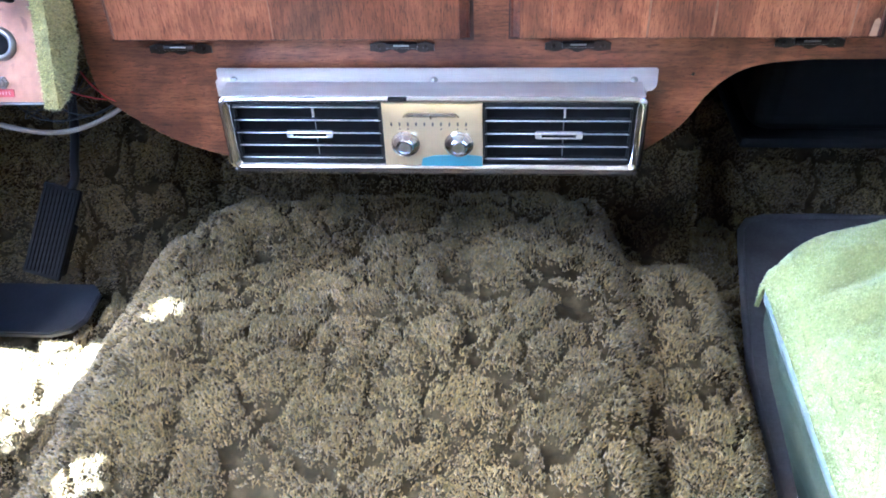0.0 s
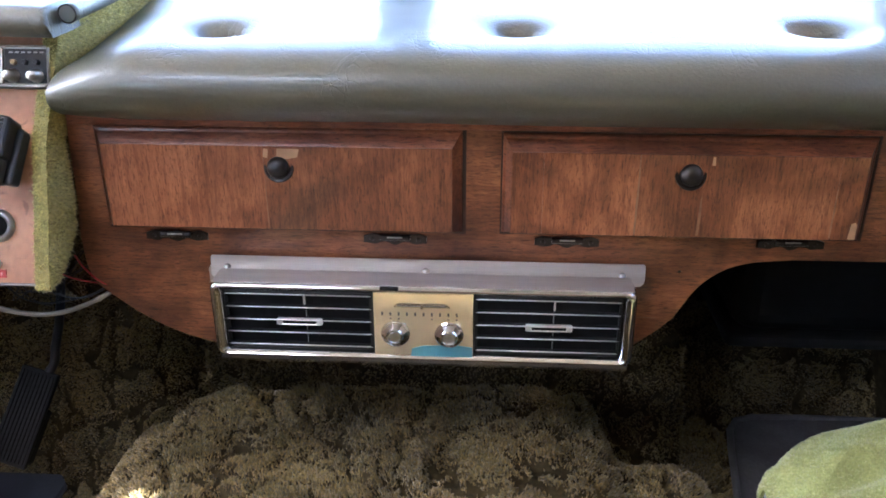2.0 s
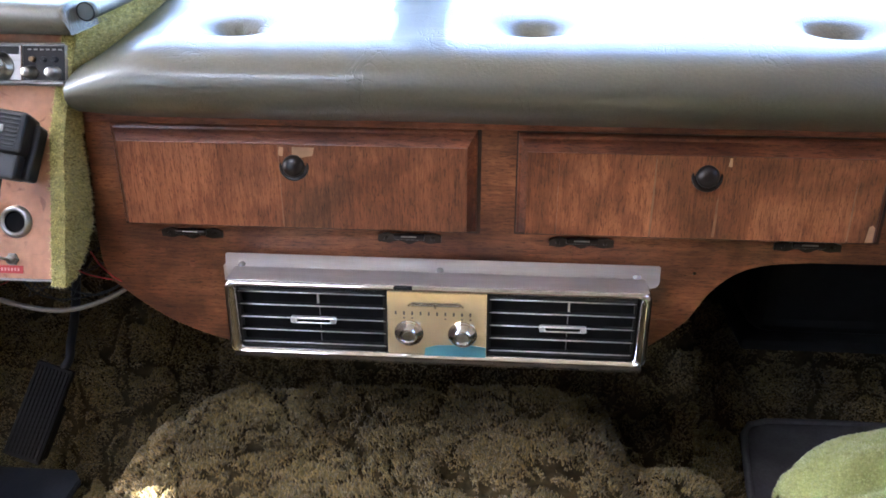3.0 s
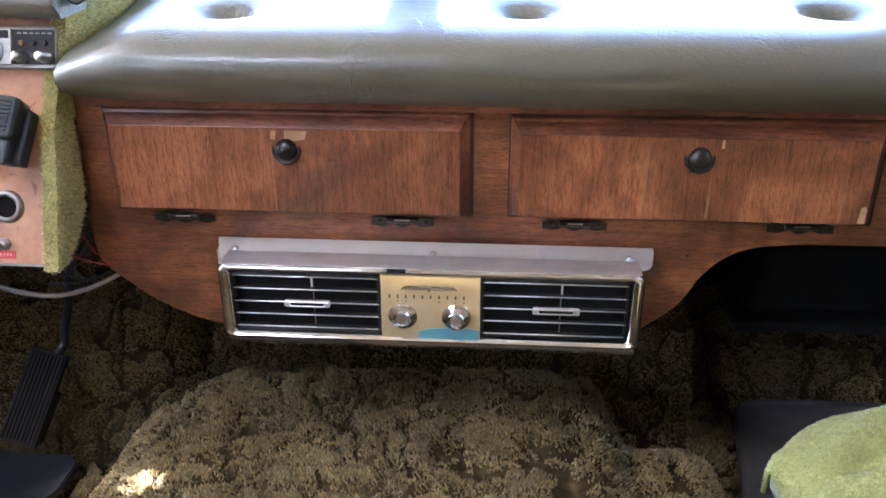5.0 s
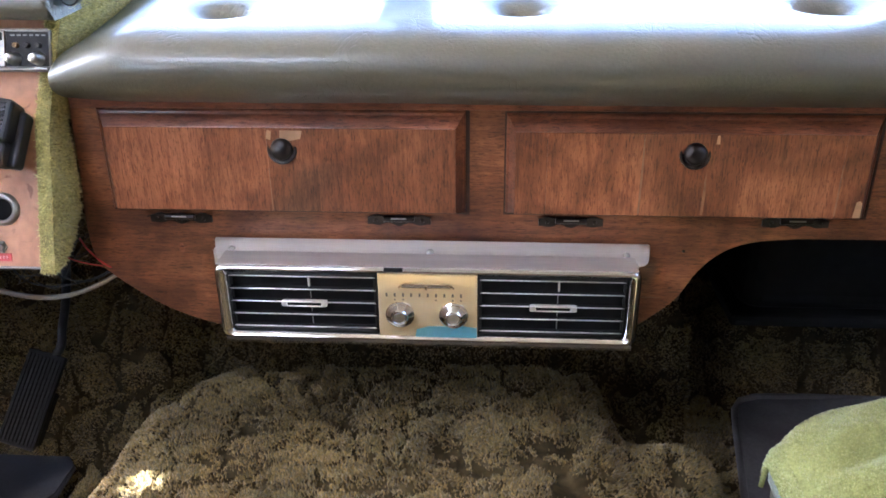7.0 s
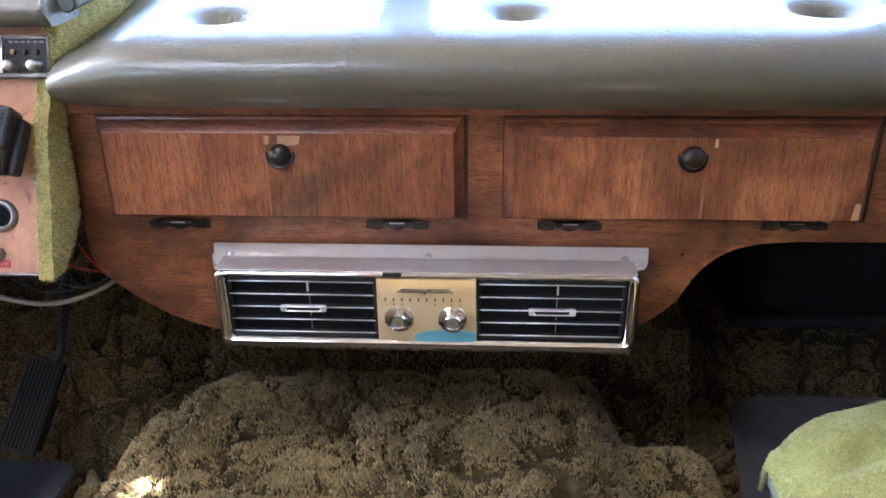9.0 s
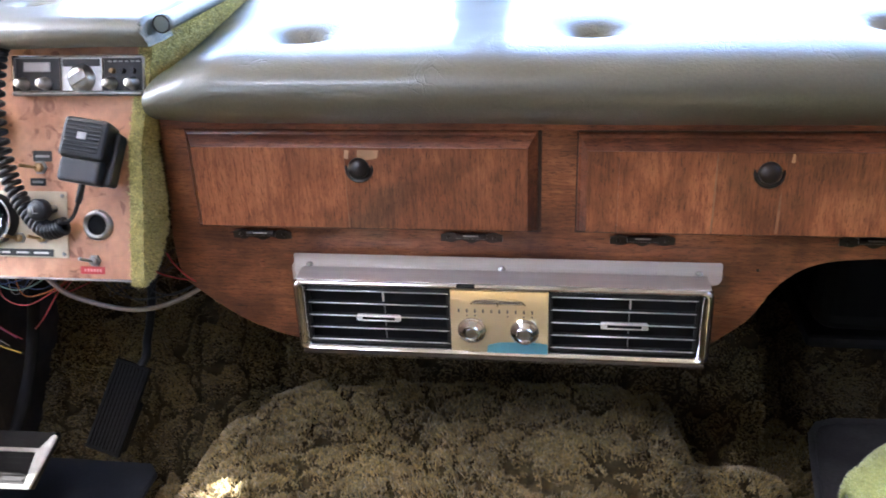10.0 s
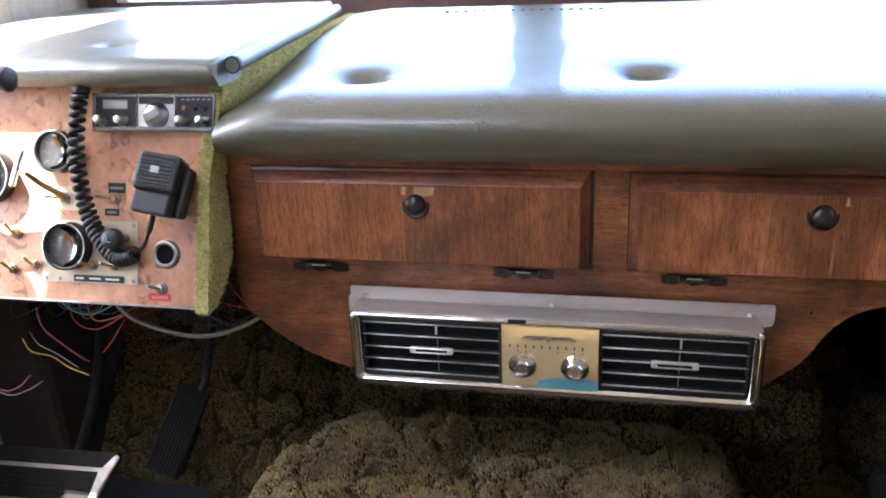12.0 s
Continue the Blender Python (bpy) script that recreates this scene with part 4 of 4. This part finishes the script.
flat("dark_band", -0.625, -0.568, 0.916, 0.926, 0.0157, 0.0162, m_field, radio)


def radio_knob(x, z, r, length, square=False):
    m = ipm(x, z, 0.0155)
    under(part("radio_knob", lathe([(0, 0), (r * 1.25, 0), (r * 1.25, 0.003), (r, 0.004), (r * 0.95, length * 0.8), (r * 0.8, length), (0, length)], m, 20), M_STEEL, radio, smooth=True), radio)
    if square:
        under(part("pointer", box((-r * 0.85, -r * 0.42, 0.004), (r * 0.85, r * 0.42, length * 1.25), 0.0012, 1, m=m @ pose(0, 0, 0, 0, 0, 28)), M_STEEL, radio), radio)


for x, z in ((-0.686, 0.893), (-0.652, 0.893), (-0.551, 0.893), (-0.518, 0.893)):
    radio_knob(x, z, 0.0075, 0.018)
radio_knob(-0.596, 0.900, 0.0165, 0.012, True)
for x in (-0.549, -0.533, -0.517):
    under(part("push_button", lathe([(0, 0.006), (0.003, 0.006), (0.0036, 0.005), (0.004, 0)], ipm(x, 0.910, 0.0155), 12), M_BLACK if x > -0.54 else M_BRASS, radio), radio)
for i in range(6):
    flat("writing_bar", -0.556 + i * 0.0085, -0.5505 + i * 0.0085, 0.9215, 0.9235, 0.0157, 0.016, M_STEEL, radio)

radio.location += Vector((0.005, -0.003, -0.0085))

# hand-held radio microphone and its coiled lead
M_GRILLE = mat("satin_black", (0.018, 0.018, 0.020), 0.35, vary=0.1)
mic = empty("microphone", "black hand-held radio microphone clipped to the panel", "microphone", at=ip(-0.58, 0.81))
M_MIC = ipm(-0.571, 0.784, 0.010, -8) @ pose(0, 0, 0, -13) @ Matrix.Scale(1.0, 4)


def taper(lo, hi, k, bevel, m):
    """A bevelled box whose far end is drawn in by k."""
    bm = box(lo, hi, bevel, 3)
    for v in bm.verts:
        t = (v.co.z - lo[2]) / (hi[2] - lo[2])
        v.co.x *= 1 - k * (1 - t)
        v.co.y = v.co.y * (1 - k * 0.6 * (1 - t))
    bmesh.ops.transform(bm, matrix=m, verts=bm.verts)
    return bm


under(part("shell", taper((-0.034, -0.012, 0.012), (0.034, 0.046, 0.056), 0.10, 0.007, M_MIC), M_BLACK, mic, smooth=False), mic)
under(part("back_shell", taper((-0.028, -0.042, 0.002), (0.040, 0.036, 0.030), 0.05, 0.005, M_MIC), M_BLACK, mic), mic)
under(part("grip", taper((-0.031, -0.046, 0.012), (0.031, -0.010, 0.050), 0.12, 0.006, M_MIC), mat("grey_plastic", (0.020, 0.020, 0.023), 0.5, vary=0.1), mic, "dark grey lower half"), mic)
for i in range(8):
    y = -0.003 + i * 0.0057
    under(part("grille_bar", box((-0.026, y, 0.0555), (0.026, y + 0.0030, 0.0585), 0.0008, 1, m=M_MIC), M_GRILLE, mic), mic)
under(part("badge", box((-0.007, 0.014, 0.0575), (0.007, 0.024, 0.0595), 0.0006, 1, m=M_MIC), M_STEEL, mic, "small silver badge"), mic)
coil = empty("coiled_cord", "black coiled microphone lead hanging over the panel", "cord", at=ip(-0.70, 0.8))
mid = smooth_line([ip(-0.704, 0.952, 0.022), ip(-0.712, 0.915, 0.030), ip(-0.718, 0.84, 0.030), ip(-0.706, 0.765, 0.026), ip(-0.682, 0.715, 0.024), ip(-0.650, 0.686, 0.024), ip(-0.620, 0.692, 0.024)], 60)
helix, turns = [], 36
for i, q in enumerate(mid[:-1]):
    d = (mid[i + 1] - q).normalized()
    side_v = (NRM - d * NRM.dot(d)).normalized()
    bi = d.cross(side_v)
    for k in range(2):
        an = 2 * math.pi * turns * (i + k / 2) / (len(mid) - 1)
        helix.append(q + (mid[i + 1] - q) * (k / 2) + 0.0098 * (math.cos(an) * side_v + math.sin(an) * bi))
under(part("coil", tube(helix, 0.0042, 7), M_BLACK, coil, smooth=True), coil)
under(part("lead", tube(smooth_line([helix[-1], ip(-0.611, 0.702, 0.022), ip(-0.601, 0.722, 0.022), ip(-0.592, 0.745, 0.026), ip(-0.588, 0.762, 0.028)], 8), lambda u: 0.0030 + 0.002 * (u > 0.5), 8), M_BLACK, coil, smooth=True), coil)

# column lever and grip beside the panel
lev = empty("column_lever", "chrome lever with flat paddle beside the instrument panel", "lever", at=ip(-0.76, 0.78))
under(part("stem", tube(smooth_line([ip(-0.748, 0.772, 0.016), ip(-0.775, 0.790, 0.035), ip(-0.792, 0.806, 0.050)], 6), lambda u: 0.0055 - 0.002 * u, 10), M_BRASS, lev, smooth=True), lev)
under(part("paddle", taper((-0.0045, -0.030, -0.004), (0.0045, 0.030, 0.004), 0.0, 0.0035, ipm(-0.804, 0.812, 0.052, -18)), M_CHROME, lev), lev)
grip = empty("column_grip", "black rounded grip on the steering column", "grip", at=(-0.95, -0.1, 0.9))
under(part("handle", tube(smooth_line([(-1.02, -0.16, 0.9770), (-0.90, -0.155, 0.9800), (-0.80, -0.15, 0.9790), (-0.752, -0.15, 0.9760), (-0.735, -0.15, 0.9745), (-0.729, -0.15, 0.9740)], 5), lambda u: 0.018 if u < 0.8 else 0.018 * math.sqrt(max(0.02, 1 - ((u - 0.8) / 0.2) ** 2)), 14), M_BLACK, grip, smooth=True), grip)
under(part("column", tube([(-1.02, -0.20, 0.97), (-1.02, 0.05, 0.83)], 0.035, 18), M_BLACK, grip, smooth=True), grip)

# ---- under the dash ----
def wire(points, color, r=0.0016, label=None):
    w = part("wire", tube(smooth_line(points, 7), r * 0.65, 6), WIRE[color], smooth=True)
    return tagged(w, label or f"thin {color} wire hanging under the dash", "wire", "wires under the dash")


wire([(-0.80, 0.02, 0.60), (-0.73, 0.0, 0.540), (-0.677, -0.005, 0.520), (-0.61, -0.005, 0.508), (-0.551, 0.0, 0.515), (-0.49, 0.02, 0.54), (-0.44, 0.05, 0.58)], "grey", 0.0060, "thick grey sheathed cable sagging under the dash")
wire([(-0.62, 0.03, 0.60), (-0.56, 0.0, 0.580), (-0.52, 0.0, 0.566), (-0.46, 0.025, 0.545)], "red", 0.0018)
wire([(-0.54, 0.02, 0.60), (-0.52, 0.005, 0.585), (-0.49, 0.0, 0.562), (-0.455, 0.03, 0.535)], "red", 0.0020)
wire([(-0.64, 0.05, 0.60), (-0.60, 0.01, 0.555), (-0.54, 0.01, 0.530), (-0.48, 0.03, 0.555)], "black", 0.0026)
wire([(-0.68, 0.05, 0.60), (-0.65, 0.01, 0.545), (-0.60, 0.01, 0.520), (-0.52, 0.02, 0.535), (-0.47, 0.04, 0.57)], "black", 0.0022)
wire([(-0.86, 0.0, 0.60), (-0.845, -0.01, 0.560), (-0.80, -0.01, 0.540), (-0.75, 0.0, 0.560), (-0.72, 0.02, 0.60)], "teal", 0.0020)
wire([(-0.87, 0.0, 0.60), (-0.85, -0.01, 0.555), (-0.83, 0.0, 0.545), (-0.78, 0.01, 0.56), (-0.75, 0.03, 0.60)], "blue", 0.0020)
wire([(-0.85, 0.02, 0.59), (-0.838, 0.0, 0.525), (-0.79, -0.01, 0.512), (-0.74, 0.0, 0.535), (-0.69, 0.01, 0.565), (-0.62, 0.02, 0.59)], "red", 0.0018)
wire([(-0.82, 0.02, 0.58), (-0.80, 0.0, 0.528), (-0.76, 0.0, 0.530), (-0.72, 0.01, 0.55), (-0.66, 0.02, 0.59)], "orange", 0.0018)
wire([(-0.72, 0.03, 0.56), (-0.74, 0.0, 0.525), (-0.77, 0.0, 0.485), (-0.80, 0.01, 0.455)], "red", 0.0020)
wire([(-0.925, 0.02, 0.53), (-0.905, 0.0, 0.505), (-0.87, 0.0, 0.470), (-0.84, 0.01, 0.435)], "purple", 0.0022)
wire([(-0.925, 0.02, 0.525), (-0.90, 0.0, 0.495), (-0.86, 0.01, 0.452), (-0.835, 0.015, 0.43)], "red", 0.0016)
wire([(-0.97, 0.02, 0.465), (-0.94, 0.0, 0.452), (-0.90, 0.0, 0.445), (-0.87, 0.0, 0.425), (-0.84, 0.01, 0.405)], "yellow", 0.0020)
wire([(-0.96, 0.03, 0.475), (-0.93, 0.01, 0.462), (-0.89, 0.0, 0.452), (-0.85, 0.0, 0.425)], "grey", 0.0016)
wire([(-1.10, 0.02, 0.40), (-1.03, 0.0, 0.366), (-0.99, 0.0, 0.372), (-0.965, 0.01, 0.395)], "purple", 0.0018)
wire([(-1.10, 0.02, 0.38), (-1.02, 0.0, 0.355), (-0.97, 0.0, 0.368), (-0.94, 0.01, 0.385)], "grey", 0.0016)
rnd = random.Random(5)
for i in range(16):
    x = rnd.uniform(-1.05, -0.55)
    wire([(x, 0.06, 0.61), (x + rnd.uniform(-0.03, 0.03), 0.03, 0.56), (x + rnd.uniform(-0.02, 0.10), 0.04, rnd.uniform(0.50, 0.55)), (x + rnd.uniform(0.08, 0.16), 0.08, 0.58)],
         rnd.choice(["black", "black", "black", "red", "blue", "grey"]), 0.0015)

# black box fills the shadowed void under the dash; a heater is only assumed
heater = empty("void_box", "matte black box filling the shadowed void under the dash", "heater", at=(0.75, 0.4, 0.33))
under(part("body", box((0.545, 0.27, 0.345), (X_R - 0.034, 0.62, 0.70), 0.045, 4), M_MATTE, heater), heater)
under(part("lower_tray", box((0.535, 0.26, 0.325), (X_R - 0.034, 0.62, 0.350), 0.010, 2), M_MATTE, heater), heater)
# added dark box where only shaded void lies behind the pedals
tagged(part("void_filler", box((X_L + 0.004, 0.40, 0.10), (-1.075, 0.70, 0.80), 0.03, 3), M_VOID), "added black box filling the dark void behind the pedals", "cover")
tagged(part("firewall", box((X_L, 0.70, 0.0), (X_R, 0.745, 0.83)), M_MATTE), "dark firewall under the dash", "wall", kind="structure")

# added black panel that hides the lit wall, for the shade there
filler = empty("dark_filler", "black panel added to keep the space beside the pedals dark", "panel", at=(-1.09, 0.27, 0.0))
under(part("panel", box((X_L + 0.004, 0.13, 0.03), (-1.035, 0.42, 0.605), 0.02), M_VOID, filler), filler)
under(part("filler_base", box((X_L + 0.004, 0.12, 0.0), (-1.03, 0.42, 0.035), 0.006), M_RUBBER, filler), filler)

tagged(part("side_trim", box((X_R - 0.030, 0.0, 0.0), (X_R - 0.002, 0.70, 0.60), 0.008), M_BACKING), "dark carpeted trim on the side wall under the dash", "trim", kind="structure")

# accelerator
FOOT = Vector((-0.799, 0.098, 0.125))
HEAD = Vector((-0.750, 0.197, 0.272))
ax = (HEAD - FOOT).normalized()
sx_ = Vector((1, 0.05, 0)).normalized()
sx_ = (sx_ - ax * sx_.dot(ax)).normalized()
nz = sx_.cross(ax)
PM = Matrix(((sx_.x, ax.x, nz.x, FOOT.x), (sx_.y, ax.y, nz.y, FOOT.y), (sx_.z, ax.z, nz.z, FOOT.z), (0, 0, 0, 1)))
LEN = (HEAD - FOOT).length
gas = empty("accelerator_pedal", "black ribbed rubber accelerator pedal on a bent arm", "pedal", at=FOOT)
under(part("pad", taper((-0.037, 0.0, -0.012), (0.037, LEN, 0.0), 0.0, 0.003, PM), M_PEDAL, gas), gas)
for i in range(9):
    x = -0.030 + i * 0.0075
    under(part("rib", box((x - 0.0017, LEN * 0.04, -0.0002), (x + 0.0017, LEN * 0.96, 0.0024), 0.0008, 1, m=PM), M_PEDAL, gas), gas)
under(part("arm", tube(smooth_line([HEAD - ax * 0.03 - nz * 0.014, HEAD + Vector((0.020, 0.012, 0.004)), (-0.734, 0.235, 0.300), (-0.741, 0.28, 0.335), (-0.752, 0.33, 0.39), (-0.765, 0.38, 0.48)], 6), 0.0085, 10), M_BLACK, gas, smooth=True), gas)
under(part("heel_block", taper((-0.028, 0.004, -0.050), (0.030, LEN * 0.6, -0.014), 0.0, 0.006, PM), M_MATTE, gas), gas)

# brake
brake = empty("brake_pedal", "wide black brake pedal with chrome trim frame", "pedal", at=(-1.0, 0.02, 0.15))
BM = pose(-1.004, 0.025, 0.152, 50, 0, 2)
out_ = [(-0.15, -0.052), (0.112, -0.052), (0.150, 0.046), (0.146, 0.055), (-0.15, 0.055)]


def brake_piece(name, pts, lo, hi, m, label="", bevel=0.002):
    bm = prism(pts, lo, hi, "z", bevel=bevel)
    bmesh.ops.transform(bm, matrix=BM, verts=bm.verts)
    return under(part(name, bm, m, brake, label), brake)


brake_piece("pad", out_, -0.018, 0.0, M_PEDAL)
brake_piece("chrome_trim", [(-0.15, 0.016), (0.118, 0.016), (0.122, 0.024), (-0.15, 0.024)], -0.004, 0.0045, M_STEEL, "chrome trim strip")
brake_piece("chrome_trim", [(-0.15, -0.052), (0.108, -0.052), (0.106, -0.044), (-0.15, -0.044)], -0.004, 0.0045, M_STEEL, "chrome trim strip")
brake_piece("chrome_trim", [(0.100, -0.052), (0.112, -0.052), (0.152, 0.046), (0.146, 0.050), (0.140, 0.046), (0.114, 0.016)], -0.004, 0.0055, M_STEEL, "chrome trim strip")
for i in range(5):
    y = -0.038 + i * 0.0108
    brake_piece("rib", [(-0.15, y), (0.096 + 0.3 * (y + 0.04), y), (0.098 + 0.3 * (y + 0.04), y + 0.005), (-0.15, y + 0.005)], 0.0, 0.0030, M_PEDAL, bevel=0.0008)
under(part("arm", tube(smooth_line([(-0.965, 0.035, 0.145), (-0.955, 0.09, 0.19), (-0.935, 0.15, 0.30), (-0.925, 0.20, 0.45), (-0.925, 0.22, 0.62)], 6), 0.012, 10), M_MATTE, brake, smooth=True), brake)

# rubber mat on the driver's floor
tagged(part("floor_mat", prism([(-1.15, 0.045), (-0.79, 0.045), (-0.752, 0.06), (-0.735, 0.09), (-0.735, 0.17), (-0.76, 0.20), (-1.15, 0.20)], 0.008, 0.022, "z", bevel=0.003), M_RUBBER), "black rubber mat on the driver's floor", "mat")

# ---- passenger side: grey mat, seat, towel ----
mat_pts = [(0.556, 0.00), (0.580, 0.16), (0.612, 0.36), (0.625, 0.425), (0.645, 0.458), (0.685, 0.474), (0.80, 0.478), (0.97, 0.478), (0.97, -0.30), (0.545, -0.30)]
gm = empty("grey_floor_mat", "dark grey rubber mat with rounded raised rim", "mat", at=(0.75, 0.1, 0.02))
under(part("sheet", prism(mat_pts, 0.010, 0.020, "z"), M_GREYMAT, gm), gm)
under(part("rim", tube([Vector((x, y, 0.021)) for x, y in mat_pts], 0.0075, 8, close=True), M_GREYMAT, gm, "raised rim", smooth=True), gm)

seat = empty("passenger_seat", "green vinyl passenger seat with pale piping", "seat", at=(0.7, -0.6, 0.0))


def front_y(x):
    t = min(1, max(0, (0.60 - x) / 0.205))
    return -0.215 - 0.155 * (1 - math.sqrt(max(0, 1 - t ** 2.2)))


SEAT_DX = 0.028
seat_line = [(0.402, -1.0), (0.402, -0.8), (0.400, -0.6), (0.400, -0.46)] + [(0.40 + 0.2 * (i / 12) ** 1.6, front_y(0.40 + 0.2 * (i / 12) ** 1.6)) for i in range(13)] + [(0.80, -0.215), (0.955, -0.225), (0.955, -1.0)]
seat_line = [(x + SEAT_DX, y + 0.005) for x, y in seat_line]


def seat_side():
    bm = bmesh.new()
    levels = [(0.20, -0.11), (0.27, -0.075), (0.36, -0.028), (0.43, -0.002), (0.465, 0.0), (0.475, -0.012), (0.468, -0.035), (0.445, -0.07)]
    cx, cy = 0.68, -0.62
    rings = []
    for z, o in levels:
        ring = []
        for x, y in seat_line:
            d = Vector((x - cx, y - cy)).normalized()
            ring.append(bm.verts.new((x + d.x * o, y + d.y * o, z)))
        rings.append(ring)
    k = len(seat_line)
    for a, b in zip(rings, rings[1:]):
        for i in range(k):
            bm.faces.new((a[i], a[(i + 1) % k], b[(i + 1) % k], b[i]))
    bm.faces.new(rings[-1]), bm.faces.new(rings[0][::-1])
    return bm


under(part("cushion", seat_side(), M_SEAT, seat, smooth=True), seat)
under(part("piping", tube([Vector((x, y, 0.470)) for x, y in seat_line], 0.0055, 8, close=True), M_PIPING, seat, "pale grey piping", smooth=True), seat)
under(part("pedestal", box((0.52, -0.92, 0.0), (0.90, -0.42, 0.205), 0.02), M_MATTE, seat), seat)


def towel_f(u, v):
    x = 0.404 + u * 0.545
    yf = front_y(max(x, 0.401)) + 0.022
    y = -0.99 + v * (yf + 0.99)
    z = 0.500 + 0.024 * math.sin(math.pi * min(1, u * 1.2)) ** 0.7
    s = (yf - y)
    drop = 0.0
    if s < 0.07:
        drop = 0.07 * (1 - math.sqrt(max(0, 1 - (1 - s / 0.07) ** 2)))
    if u < 0.10:
        drop = max(drop, 0.026 * (1 - math.sqrt(max(0, 1 - (1 - u / 0.10) ** 2))))
    wig = noise.noise(Vector((x * 4, y * 3, 1)))
    ridge = 0.0
    for at, wide, tall in ((0.085, 0.014, 0.011), (0.118, 0.013, -0.010), (0.148, 0.016, 0.012), (0.185, 0.014, -0.008), (0.335, 0.014, 0.007), (0.42, 0.018, -0.007)):
        ridge += tall * math.exp(-((s - at - 0.20 * (x - 0.45) + 0.03 * wig) / wide) ** 2) * (0.6 + 0.8 * noise.noise(Vector((x * 6, at * 30, 2))))
    ridge += math.exp(-((s - 0.26 + 0.1 * (x - 0.45) + 0.03 * wig) / 0.022) ** 2) * 0.009 + 0.010 * noise.noise(Vector((x * 7, y * 22, 4)))
    ridge += 0.007 * math.sin(s * 62 + 7 * wig + 6 * x) * math.exp(-s * 4)
    return Vector((x + SEAT_DX - (0.006 if u < 0.03 else 0), y + 0.005, z - drop + ridge * ease(s / 0.05) * (0.15 + 0.85 * ease(u / 0.16))))


towel = part("towel", sheet(towel_f, 90, 120), M_TOWEL_BASE, smooth=True)
sol = towel.modifiers.new("thickness", "SOLIDIFY")
sol.thickness = 0.006
tagged(towel, "pale green terry towel draped over the vinyl seat", "towel")
rnd = np.random.default_rng(21)
spots = []
for u, v in zip(rnd.uniform(0, 0.6, 90000), 1 - rnd.uniform(0, 0.75, 90000)):
    p = towel_f(u, v)
    a, b = towel_f(min(1, u + 0.004), v) - towel_f(max(0, u - 0.004), v), towel_f(u, min(1, v + 0.004)) - towel_f(u, max(0, v - 0.004))
    n = a.cross(b)
    spots.append((p, n.normalized() if n.length > 0 else Vector((0, 0, 1))))
tagged(pile("terry", spots, 0.0038, 0.0008, M_TOWEL, towel, lean=0.5, seed=4, cone=True), kind="stuff")
